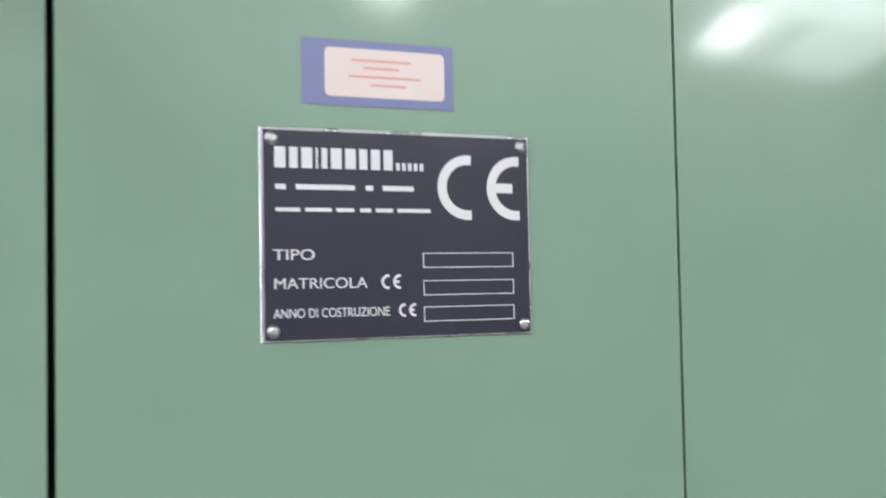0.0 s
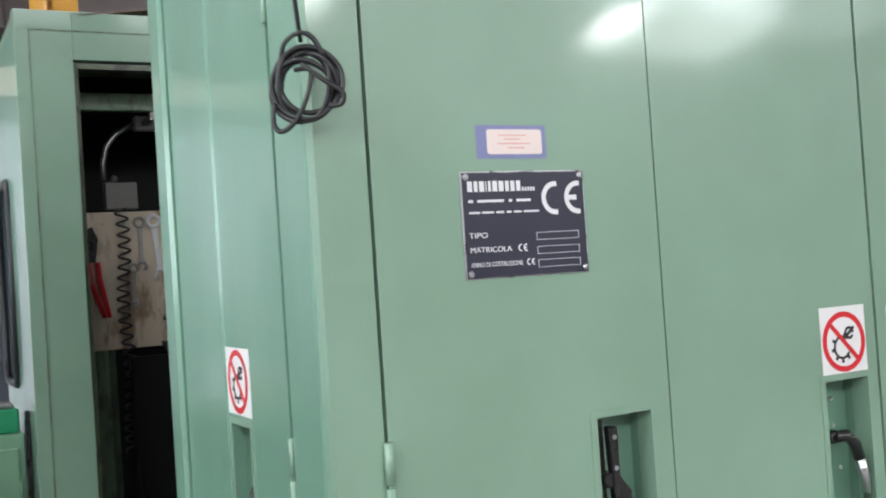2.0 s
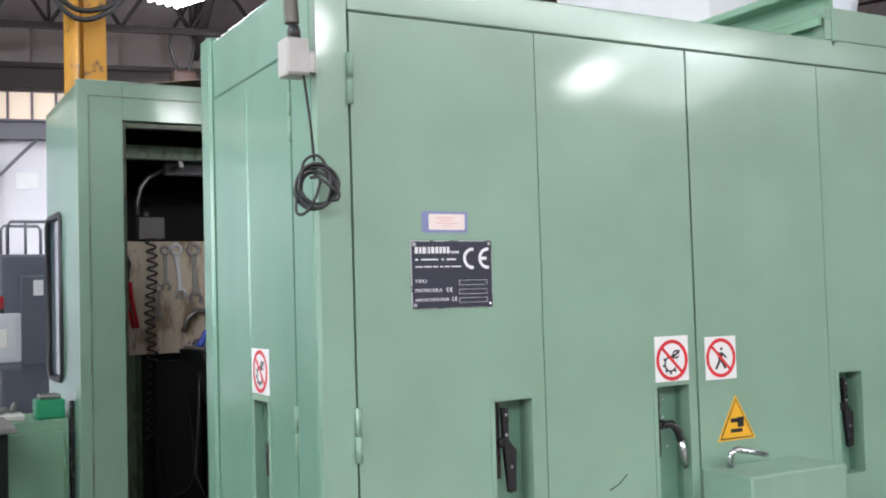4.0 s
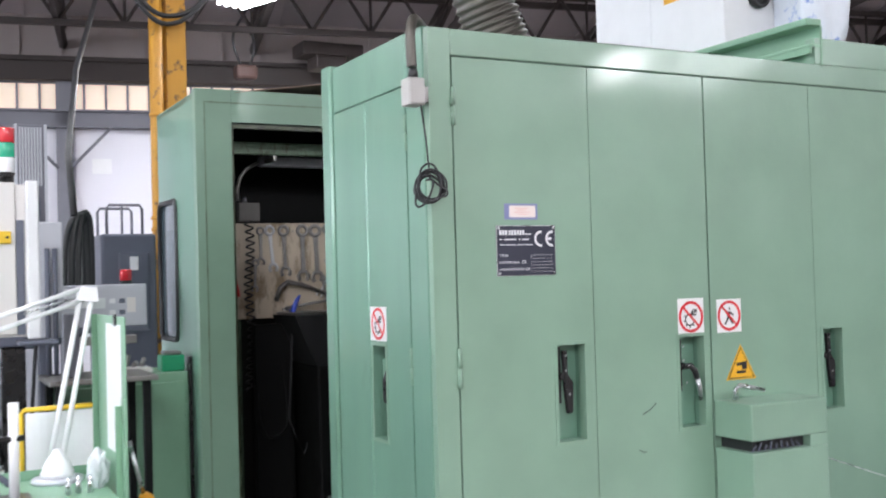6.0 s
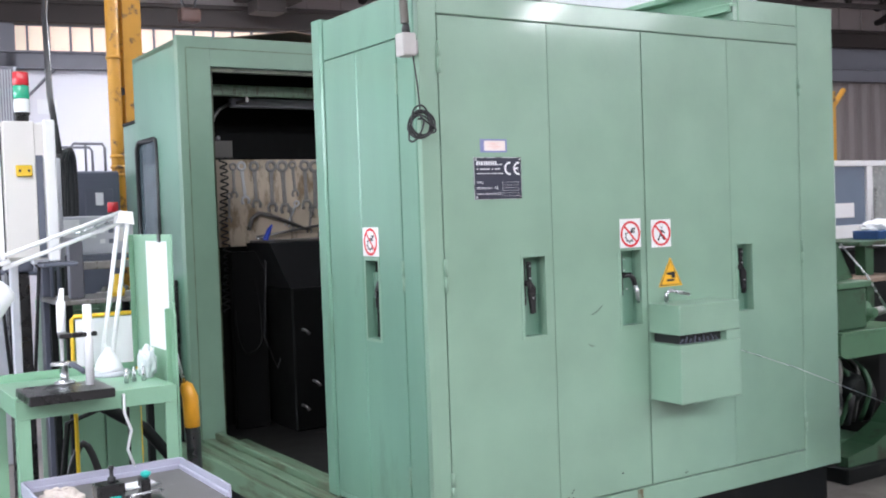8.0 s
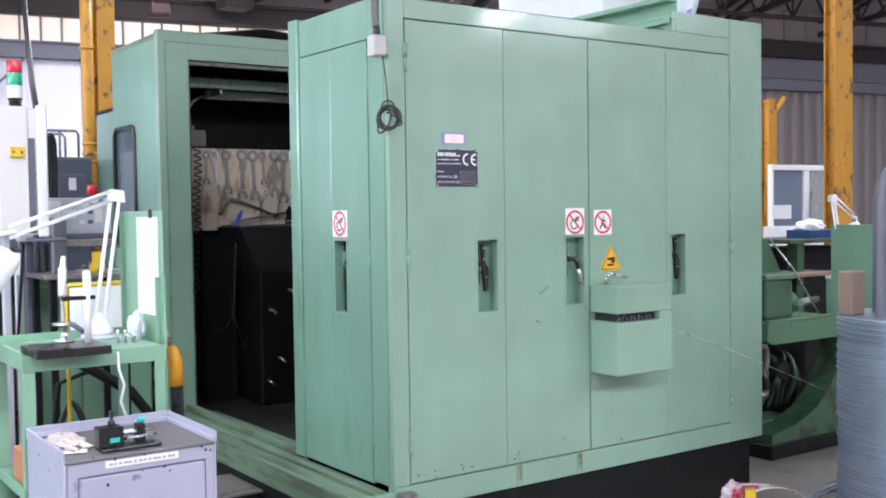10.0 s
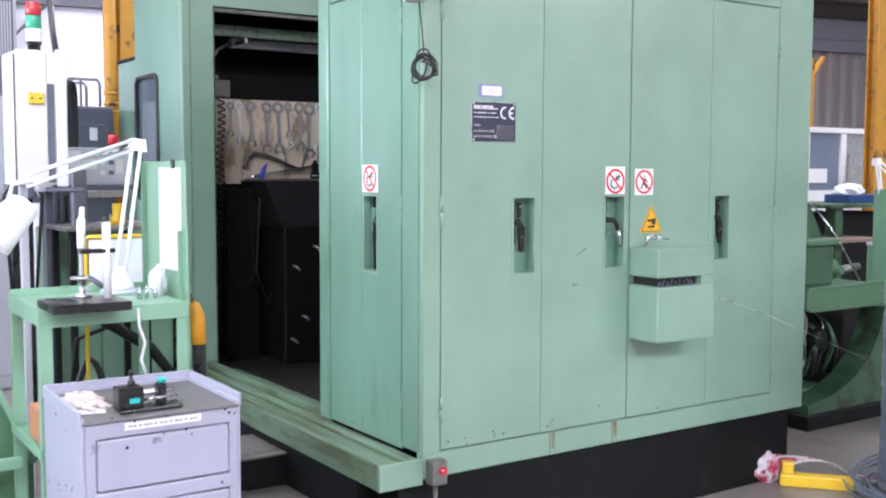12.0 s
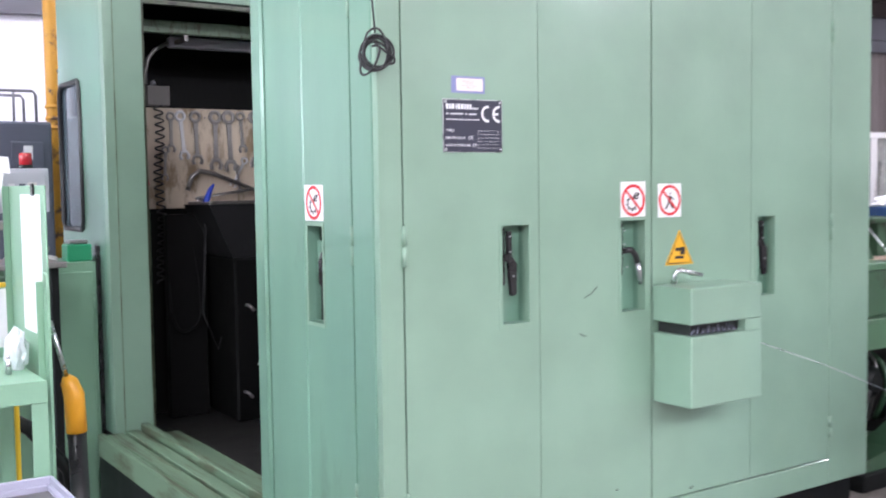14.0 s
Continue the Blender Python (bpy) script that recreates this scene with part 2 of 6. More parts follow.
def holed(bm, x0, x1, z0, z1, hole, y0, y1):
    """A sheet facing -y with a rectangular hole (x0, x1, z0, z1)."""
    hx0, hx1, hz0, hz1 = hole
    def ring(y, a, b, c, d):
        return [bm.verts.new(p) for p in ((a, y, c), (b, y, c), (b, y, d), (a, y, d))]
    of, inf, ob_, inb = ring(y0, x0, x1, z0, z1), ring(y0, *hole), ring(y1, x0, x1, z0, z1), ring(y1, *hole)
    for i in range(4):
        j = (i + 1) % 4
        for q in ((of[i], of[j], inf[j], inf[i]), (ob_[j], ob_[i], inb[i], inb[j]), (of[j], of[i], ob_[i], ob_[j]), (inf[i], inf[j], inb[j], inb[i])):
            bm.faces.new(q)
    bmesh.ops.recalc_face_normals(bm, faces=bm.faces[:])
    return bm


def turned(bm, m):
    bmesh.ops.transform(bm, matrix=m, verts=bm.verts[:])
    return bm


def part(name, bm, mat, parent=None, label=""):
    me = bpy.data.meshes.new(name)
    bm.to_mesh(me)
    bm.free()
    me.materials.append(mat)
    ob = new(name, me)
    if parent is not None:
        ob.parent = parent
    if label:
        tagged(ob, label)
    return ob


def thing(name, label, category, at=(0, 0, 0), turn=0.0, group="", kind=""):
    ob = new(name)
    ob.matrix_world = pose(*at, 0, 0, turn)
    return tagged(ob, label, category, group, kind)


def structure(name, bm, mat, label="", m=None):
    ob = part(name, bm, mat)
    if m is not None:
        ob.matrix_world = m
    return tagged(ob, label, kind="structure")


def lettering(text, size, m, mat, parent, name="lettering", align="LEFT"):
    """Raised lettering as a mesh: the text's x along m's x, its up along m's y."""
    cu = bpy.data.curves.new(name, "FONT")
    cu.body, cu.size, cu.align_x, cu.extrude = text, size, align, 0.0004
    tmp = new(name, cu)
    bpy.context.view_layer.update()
    me = bpy.data.meshes.new_from_object(tmp.evaluated_get(bpy.context.evaluated_depsgraph_get()))
    bpy.data.objects.remove(tmp)
    me.transform(m)
    me.materials.clear()
    me.materials.append(mat)
    ob = new(name, me)
    ob.parent = parent
    return ob


def arc(cx, cz, r, a0, a1, n=14):
    return [(cx + r * math.cos(radians(a0 + (a1 - a0) * i / n)), cz + r * math.sin(radians(a0 + (a1 - a0) * i / n))) for i in range(n + 1)]


def curve(pts, n=6):
    """A smooth run through points (Catmull-Rom)."""
    pts = [Vector(q) for q in pts]
    out = []
    for i in range(len(pts) - 1):
        a, b, c, d = pts[max(i - 1, 0)], pts[i], pts[i + 1], pts[min(i + 2, len(pts) - 1)]
        for k in range(n):
            t = k / n
            out.append(0.5 * (2 * b + (c - a) * t + (2 * a - 5 * b + 4 * c - d) * t * t + (3 * b - a - 3 * c + d) * t ** 3))
    return out + [pts[-1]]


_layer = [0]


def ribbon(bm, pts, w, y, t=0.0005):
    """A flat painted stroke of width w on a plane facing -y, through (x, z) points, as one closed solid."""
    _layer[0] = (_layer[0] + 1) % 9
    y = y - _layer[0] * 0.00004
    pts = [Vector(p) for p in pts]
    loop = (pts[0] - pts[-1]).length < 1e-6 and len(pts) > 8
    rings = []
    for i, p in enumerate(pts):
        a, c = pts[max(i - 1, 0)], pts[min(i + 1, len(pts) - 1)]
        if loop and i in (0, len(pts) - 1):
            a, c = pts[-2], pts[1]
        d = (c - a).normalized()
        o = Vector((-d.y, d.x)) * w / 2
        q = [(p + o, y - t), (p - o, y - t), (p - o, y), (p + o, y)]
        rings.append([bm.verts.new((v.x, yy, v.y)) for v, yy in q])
    if loop:
        for v in rings.pop():
            bm.verts.remove(v)
        rings.append(rings[0])
    else:
        bm.faces.new(rings[0]), bm.faces.new(rings[-1][::-1])
    for a, c in zip(rings, rings[1:]):
        for k in range(4):
            bm.faces.new((a[(k + 1) % 4], a[k], c[k], c[(k + 1) % 4]))
    bmesh.ops.recalc_face_normals(bm, faces=bm.faces[:])
    return bm


# ---- hall ----
def build_hall():
    structure("floor", boxed(-14, 26, -24, 14, -0.1, 0.0, 0), CONCRETE, "stained grey-brown workshop concrete floor")
    # back wall: white lower cladding, grey beam, window band, brown beam, pale upper cladding
    wall = structure("wall_north", box(bmesh.new(), -14, 3.4, 0.06, 0.12, 0, 3.45), CLADDING_WHITE, "white-painted cladding wall behind the machines", HALL)
    x, bm = -14.0, bmesh.new()
    while x < 3.3:
        box(bm, x, x + 0.96, 0.03, 0.06, 0.1, 3.41, 0.006)
        x += 1.0
    part("cladding", bm, CLADDING_WHITE, wall)
    bm = bmesh.new()
    box(bm, 3.4, 20, 0.06, 0.12, 0, 3.45)
    x = 3.4
    while x < 20:
        prism(bm, [(x, 0.06), (x + 0.05, 0.02), (x + 0.13, 0.02), (x + 0.18, 0.06)], "z", 0, 3.44)
        x += 0.25
    structure("wall_north_east", bm, CLADDING_BROWN, "weathered brown corrugated cladding wall", HALL)
    bm = bmesh.new()
    box(bm, -14, 20, 0.02, 0.1, 4.15, 4.62)
    x = -14.0
    while x < 20:
        box(bm, x, x + 0.03, -0.005, 0.02, 4.15, 4.6)
        x += 0.42
    structure("wall_upper", bm, CLADDING_PALE, "pale upper wall sheets with vertical ribs", HALL)
    bm = bmesh.new()
    prism(bm, [(-0.10, 3.41), (0.05, 3.41), (0.05, 3.43), (-0.04, 3.43), (-0.04, 3.58), (0.05, 3.58), (0.05, 3.6), (-0.10, 3.6), (-0.10, 3.58), (-0.06, 3.58), (-0.06, 3.43), (-0.10, 3.43)], "x", -14, 20)
    structure("beam", bm, STEEL_BEAM, "grey painted steel channel beam along the wall", HALL)
    bm = bmesh.new()
    box(bm, -14, 20, -0.12, 0.06, 3.9, 4.15, 0.01)
    box(bm, -14, 20, -0.16, -0.12, 4.1, 4.15, 0.005)
    structure("crane_beam", bm, STEEL_BROWN, "brown steel crane runway beam on the wall", HALL)
    for i in range(5):
        x = -8.1 + 4.0 * i
        bm = bmesh.new()
        box(bm, x - 0.08, x + 0.08, -0.06, -0.045, 0, 3.9)
        box(bm, x - 0.08, x + 0.08, 0.03, 0.045, 0, 3.9)
        box(bm, x - 0.008, x + 0.008, -0.045, 0.03, 0, 3.9)
        post = structure("column", bm, STEEL_BEAM, "grey steel wall column", HALL)
        for s in (-1, 1):
            part("brace", tube(bmesh.new(), [(x + s * 0.06, -0.07, 2.98), (x + s * 0.48, -0.07, 3.42)], 0.018, 6), STEEL_BEAM, post)
    # window band with panes
    win = structure("window_1", bmesh_frame(), STEEL_BEAM, "long window band with warm daylight panes", HALL)
    for i in range(70):
        x = -9.0 + 0.222 * i
        part("pane", boxed(x + 0.012, x + 0.21, 0.02, 0.028, 3.615, 3.885, 0), DAYLIGHT, win)
    # bright rectangles on the wall: notices
    for x in (0.27, -0.75):
        tagged(part("notice", turned(boxed(-0.1, 0.1, 0.018, 0.027, 2.93, 3.09, 0.001), HALL @ Matrix.Translation((x, 0, 0))), PAPER), "white paper notice on the white wall", "notice", "wall notices")
    # daylight windows in the west wall
    ww = structure("window_2", box(bmesh.new(), -13.99, -13.95, -18, -2, 1.55, 1.6), STEEL_BEAM, "tall workshop windows in the west wall", HALL)
    for i in range(9):
        part("mullion", boxed(-13.99, -13.94, -18 + i * 2 - 0.03, -18 + i * 2 + 0.03, 1.6, 4.2, 0), STEEL_BEAM, ww)
    for i in range(8):
        part("pane", boxed(-13.985, -13.98, -18 + i * 2 + 0.03, -16 + i * 2 - 0.03, 1.6, 4.2, 0), SKY_PANE, ww)
    area("west_window_lamp", HALL @ look((-13.9, -9, 2.9), (0, -9, 2.4)), 15, 2.6, WEST_WATTS, (0.80, 0.93, 1.0))
    # other walls
    structure("wall_south", boxed(-14, 20, -22.2, -22.0, 0, 4.6, 0), CLADDING_PALE, "plain pale workshop wall", HALL)
    structure("wall_west", boxed(-14.2, -14, -22, 0.1, 0, 6.5, 0), CLADDING_WHITE, "plain white workshop wall", HALL)
    structure("wall_east", boxed(20, 20.2, -22, 0.1, 0, 6.5, 0), CLADDING_BROWN, "plain brown workshop wall", HALL)
    # roof: two slopes with a lit skylight strip, sheets with ribs
    bm = bmesh.new()
    for y0, z0, y1, z1 in ((0.1, 4.6, -4.2, 5.7), (-5.8, 6.1, -11, 7.4), (-22.1, 4.6, -17.8, 5.7), (-16.2, 6.1, -11, 7.4)):
        prism(bm, [(y0, z0), (y1, z1), (y1, z1 + 0.05), (y0, z0 + 0.05)], "x", -14, 20)
    x = -14.0
    while x < 20:
        for y0, z0, y1, z1 in ((0.1, 4.6, -4.2, 5.7), (-5.8, 6.1, -11, 7.4)):
            prism(bm, [(y0, z0 - 0.02), (y1, z1 - 0.02), (y1, z1), (y0, z0)], "x", x, x + 0.03)
        x += 0.9
    structure("ceiling", bm, ROOF, "grey roof sheets over the workshop", HALL)
    for k, (y0, z0, y1, z1) in enumerate(((-4.2, 5.7, -5.8, 6.1), (-17.8, 5.7, -16.2, 6.1))):
        sk = structure("skylight", prism(bmesh.new(), [(y0, z0 + 0.04), (y1, z1 + 0.04), (y1, z1 + 0.045), (y0, z0 + 0.045)], "x", -14, 20), SKY_PANE, "translucent daylight strip in the roof", HALL)
        a = area("skylight_lamp", HALL @ look((3, (y0 + y1) / 2, (z0 + z1) / 2 - 0.05), (3, (y0 + y1) / 2 + 0.001, 0)), 26, 1.4, SKYLIGHT_WATTS * (1.1, 6.6)[k], (0.93, 0.97, 1.0))
    # bright clear roof lights low on the south slope
    for x in (13.5, 14.9, 16.1):
        lit = structure("roof_light", prism(bmesh.new(), [(-19.0, 5.35), (-17.3, 5.785), (-17.3, 5.79), (-19.0, 5.355)], "x", x, x + 1.05), ROOF_LIGHT, "clear daylight panel in the roof", HALL)
        for dx in (-0.06, 1.05):
            part("frame_bar", prism(bmesh.new(), [(-19.0, 5.30), (-17.3, 5.735), (-17.3, 5.79), (-19.0, 5.355)], "x", x + dx, x + dx + 0.06), STEEL_BROWN, lit)
    # roof trusses and purlins
    for i in range(15):
        x = -12.1 + 2.0 * i
        bm = bmesh.new()
        pts = [(0.0, 4.55), (-2.2, 5.1), (-4.4, 5.66), (-6.6, 6.22), (-8.8, 6.76), (-11, 7.3)]
        for a, c in zip(pts, pts[1:]):
            tube(bm, [(x, a[0], a[1] - 0.04), (x, c[0], c[1] - 0.04)], 0.055, 5)
        tube(bm, [(x, 0, 4.3), (x, -11, 5.2)], 0.05, 5)
        for j, (a, c) in enumerate(zip(pts, pts[1:])):
            lo0, lo1 = 4.3 - a[0] * 0.0818, 4.3 - c[0] * 0.0818
            tube(bm, [(x, a[0], lo0), (x, c[0], c[1] - 0.05)], 0.034, 5)
            tube(bm, [(x, c[0], lo1), (x, c[0], c[1] - 0.05)], 0.034, 5)
            tube(bm, [(x, (a[0] + c[0]) / 2, (lo0 + lo1) / 2), (x, c[0], c[1] - 0.05)], 0.02, 5)
        structure("roof_truss", bm, STEEL_BROWN, "dark brown steel roof truss", HALL)
    bm = bmesh.new()
    for y, z in ((-0.9, 4.76), (-1.8, 5.0), (-2.8, 5.25), (-3.8, 5.5), (-6.2, 6.12), (-7.4, 6.42), (-8.6, 6.7), (-9.8, 7.0)):
        box(bm, -14, 20, y - 0.03, y + 0.03, z - 0.07, z)
    structure("purlin", bm, STEEL_BROWN, "dark brown roof purlins", HALL)
    # lattice girder along the back wall
    bm = bmesh.new()
    for z in (4.30, 4.80):
        box(bm, -14, 20, -1.03, -0.97, z - 0.03, z + 0.03)
    for i in range(44):
        x = -10.0 + 0.62 * i
        tube(bm, [(x, -1.0, 4.31), (x + 0.31, -1.0, 4.79)], 0.02, 5)
        tube(bm, [(x + 0.31, -1.0, 4.79), (x + 0.62, -1.0, 4.31)], 0.02, 5)
        if i % 2:
            tube(bm, [(x, -1.0, 4.31), (x, -1.0, 4.79)], 0.016, 5)
    structure("lattice_girder", bm, STEEL_BROWN, "dark brown lattice girder under the roof", HALL)
    bm = bmesh.new()
    for x0 in (-4.1, -0.1, 3.9, 7.9):
        for y0, y1 in ((-0.6, -2.6), (-2.6, -4.4)):
            tube(bm, [(x0, y0, 4.62 - y0 * 0.25), (x0 + 4, y1, 4.62 - y1 * 0.25)], 0.018, 5)
            tube(bm, [(x0 + 4, y0, 4.62 - y0 * 0.25), (x0, y1, 4.62 - y1 * 0.25)], 0.018, 5)
    structure("roof_bracing", bm, STEEL_BROWN, "thin diagonal roof bracing rods", HALL)


def bmesh_frame():
    bm = bmesh.new()
    box(bm, -14, 20, -0.01, 0.05, 3.6, 3.615)
    box(bm, -14, 20, -0.01, 0.05, 3.885, 3.9)
    for i in range(71):
        x = -9.0 + 0.222 * i
        box(bm, x - 0.012, x + 0.012, -0.01, 0.05, 3.615, 3.885)
    for x0, x1 in ((-14, -9.01), (6.56, 20)):
        box(bm, x0, x1, 0.0, 0.05, 3.615, 3.885)
    return bm


def fluorescent_light(at, turn):
    """Four bare tubes under a white reflector, on two hangers."""
    t = thing("fluorescent_light", "hanging white four-tube fluorescent workshop light, lit", "ceiling light", at, turn, "workshop lights")
    part("reflector", prism(bmesh.new(), [(-0.2, 0.05), (-0.16, 0.09), (0.16, 0.09), (0.2, 0.05), (0.19, 0.045), (0.15, 0.08), (-0.15, 0.08), (-0.19, 0.045)], "y", -0.75, 0.75), WHITE_ENAMEL, t)
    for x in (-0.135, -0.045, 0.045, 0.135):
        part("tube", tube(bmesh.new(), [(x, -0.72, 0.03), (x, 0.72, 0.03)], 0.019, 8), TUBE, t)
    for y in (-0.5, 0.5):
        hy = (HALL.inverted() @ pose(*at, 0, 0, turn) @ Vector((0, y, 0))).y
        top = 4.6 + 0.2545 * min(-hy, 22 + hy) - at[2] - 0.02
        part("hanger", tube(bmesh.new(), [(0, y, 0.09), (0, y, top)], 0.006, 5), STEEL_DULL, t)
    area("tube_lamp", pose(*at, 0, 0, turn), 0.34, 1.44, FIXTURE_WATTS, (0.96, 0.98, 1.0)).location.z -= 0.005
    return t


build_hall()
for fx, fy in ((1.58, 5.9), (5.6, 5.0), (-3.2, 5.6), (-2.6, -0.6), (2.8, -7.0), (6.6, -7.6), (-2.4, -7.2), (-6.2, -3.0), (7.5, -1.5)):
    fluorescent_light((fx, fy, 4.3), 22.0)


# ---- the press enclosure ----
def recess(parent, x0, x1, z0, z1, m=None, handle=PLASTIC_BLACK, lever=False):
    """A framed pocket with a latch handle inside, in a sheet facing -y."""
    m = m or Matrix()
    bm = bmesh.new()
    d = 0.055
    box(bm, x0, x1, d, d + 0.004, z0, z1)
    s = 0.0355 if m == Matrix() else 0.0225
    box(bm, x0 - 0.004, x0, s, d, z0, z1)
    box(bm, x1, x1 + 0.004, s, d, z0, z1)
    box(bm, x0 - 0.004, x1 + 0.004, s, d, z1, z1 + 0.004)
    box(bm, x0 - 0.004, x1 + 0.004, s, d, z0 - 0.004, z0)
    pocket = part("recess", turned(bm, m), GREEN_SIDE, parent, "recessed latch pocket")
    rim = bmesh.new()
    w = 0.012
    for a in ((x0 - w, x0, z0 - w, z1 + w), (x1, x1 + w, z0 - w, z1 + w), (x0, x1, z1, z1 + w), (x0, x1, z0 - w, z0)):
        box(rim, a[0], a[1], -0.003, 0.001, a[2], a[3])
    part("recess_rim", turned(rim, m), GREEN, parent)
    zc = z1 - 0.10
    if m != Matrix():
        bm = tube(bmesh.new(), [(x0 + 0.060, 0.05, zc + 0.01), (x0 + 0.062, 0.022, zc + 0.006), (x0 + 0.066, 0.012, zc - 0.02), (x0 + 0.067, 0.012, zc - 0.09), (x0 + 0.066, 0.03, zc - 0.112)], [0.008, 0.009, 0.009, 0.008, 0.006], 8)
        part("latch_handle", turned(bm, m), handle, parent, "slim black pull handle")
        part("latch_plate", turned(boxed(x0 + 0.004, x0 + 0.03, 0.03, 0.0545, zc - 0.06, zc + 0.05, 0.004), m), GREEN_SIDE, parent, "green latch body")
        return
    part("latch_plate", boxed(x0 + 0.002, x0 + 0.027, 0.018, 0.0545, z1 - 0.195, z1 - 0.008, 0.003), handle, parent, "black latch body")
    part("latch_spindle", lathe(bmesh.new(), [(0.013, 0), (0.013, 0.022), (0.009, 0.026)], seg=14, m=pose(x0 + 0.026, 0.03, zc - 0.005, 90)), handle, parent)
    if lever:
        part("lever", tube(bmesh.new(), [(x0 + 0.026, 0.008, zc - 0.005), (x0 + 0.05, 0.002, zc - 0.004), (x0 + 0.068, 0.0, zc - 0.022), (x0 + 0.078, 0.0, zc - 0.05)], [0.011, 0.0115, 0.0115, 0.011], 10), handle, parent, "curved dark latch lever")
        part("lever_tip", tube(bmesh.new(), [(x0 + 0.078, 0.0, zc - 0.05), (x0 + 0.089, 0.001, zc - 0.085), (x0 + 0.096, 0.003, zc - 0.128)], [0.0105, 0.010, 0.007], 10), STEEL, parent, "bright steel lever tip")
    else:
        bm = prism(bmesh.new(), [(x0 + 0.024, z1 - 0.018), (x0 + 0.042, z1 - 0.018), (x0 + 0.042, z1 - 0.098), (x0 + 0.063, z1 - 0.126), (x0 + 0.060, z1 - 0.226), (x0 + 0.040, z1 - 0.230), (x0 + 0.030, z1 - 0.14)], "y", 0.0, 0.017)
        bmesh.ops.bevel(bm, geom=bm.edges[:], offset=0.002, segments=1, affect="EDGES", profile=0.5)
        part("latch_handle", bm, handle, parent, "cranked black latch handle")
    for dz in (-0.035, -0.085, -0.165):
        part("screw", lathe(bmesh.new(), [(0.0042, 0), (0.0035, 0.0025)], seg=8, m=pose(x0 + (0.033 if dz > -0.1 else 0.045), -0.0002 if not lever else 0.0178, z1 + dz, 90)), STEEL, parent)


def hinge(parent, x, z0, z1, m=None):
    bm = bmesh.new()
    zm = (z0 + z1) / 2
    y, r = (-0.006, 0.0075) if m is None else (0.0, 0.0055)
    tube(bm, [(x, y, z0), (x, y, zm - 0.003)], r, 10)
    tube(bm, [(x, y, zm + 0.003), (x, y, z1)], r, 10)
    tube(bm, [(x, y, zm - 0.003), (x, y, zm + 0.003)], r * 0.6, 8)
    part("hinge", turned(bm, m or Matrix()), GREEN, parent)


SIDE = pose(0, 0, 0, 0, 0, -90)     # maps a sheet facing -y onto the side facing -x: local x runs to -y
press = thing("press_enclosure", "pale green enamelled sheet-steel press enclosure with tall hinged doors", "machine")
ZB, ZT = 0.372, 2.533               # skirt bottom, front top
# front frame
part("left_stile", prism(bmesh.new(), [(0.0, 0.0), (0.079, 0.0), (0.079, 0.04), (0.012, 0.04), (0.0, 0.03)], "z", ZB + 0.105, ZT), GREEN, press)
part("right_stile", boxed(2.141, 2.405, 0.0, 0.05, ZB, 2.637, 0.004), GREEN, press)
part("bottom_rail", boxed(0.0, 2.139, 0.0, 0.05, ZB, ZB + 0.103, 0.003), GREEN, press)
part("top_rail", boxed(0.081, 2.139, 0.0, 0.05, 2.449, ZT, 0.003), GREEN, press)
part("raised_front", boxed(1.70, 2.139, 0.002, 0.05, ZT + 0.001, 2.637, 0.002), GREEN, press)
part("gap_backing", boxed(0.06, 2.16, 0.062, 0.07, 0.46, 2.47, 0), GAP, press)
DOORS = ((0.085, 0.6045, (0.452, 0.562, 1.188, 1.508)), (0.6075, 1.1155, (0.971, 1.084, 1.188, 1.508)), (1.1225, 1.6485, None), (1.6510, 2.1330, (1.685, 1.788, 1.194, 1.503)))
for i, (x0, x1, hole) in enumerate(DOORS):
    bm = bmesh.new()
    if hole:
        holed(bm, x0, x1, 0.4825, 2.444, hole, 0.0, 0.035)
    else:
        box(bm, x0, x1, 0.0, 0.035, 0.4825, 2.444)
    d = part("door", bm, GREEN, press, "tall green enclosure door leaf")
    if hole:
        recess(d, *hole, lever=(i == 1))
for z0, z1 in ((2.225, 2.346), (1.395, 1.52), (0.60, 0.70)):
    hinge(press, 0.082, z0, z1)
for z0, z1 in ((2.2, 2.28), (1.394, 1.50), (0.572, 0.657)):
    hinge(press, 2.138, z0, z1)
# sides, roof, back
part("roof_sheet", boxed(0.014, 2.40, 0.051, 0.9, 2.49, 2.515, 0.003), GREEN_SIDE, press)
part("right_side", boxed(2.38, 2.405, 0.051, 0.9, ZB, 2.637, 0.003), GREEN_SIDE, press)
part("back_sheet", boxed(0.06, 2.38, 0.885, 0.9, ZB, 2.49, 0), SHADE_BLACK, press)
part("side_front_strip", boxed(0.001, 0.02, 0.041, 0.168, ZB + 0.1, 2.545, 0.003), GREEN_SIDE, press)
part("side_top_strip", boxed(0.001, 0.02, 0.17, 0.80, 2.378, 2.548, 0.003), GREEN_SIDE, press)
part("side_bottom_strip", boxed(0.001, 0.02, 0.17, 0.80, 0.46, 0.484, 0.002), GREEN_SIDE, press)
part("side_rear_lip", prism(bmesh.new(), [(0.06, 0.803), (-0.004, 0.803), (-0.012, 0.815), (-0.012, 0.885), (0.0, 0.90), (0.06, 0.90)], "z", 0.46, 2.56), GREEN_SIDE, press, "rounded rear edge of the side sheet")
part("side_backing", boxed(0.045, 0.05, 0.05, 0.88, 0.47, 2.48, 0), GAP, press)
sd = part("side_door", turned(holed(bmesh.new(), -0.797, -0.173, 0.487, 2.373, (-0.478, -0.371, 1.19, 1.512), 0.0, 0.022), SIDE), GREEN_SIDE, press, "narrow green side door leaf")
recess(sd, -0.478, -0.371, 1.19, 1.512, SIDE)
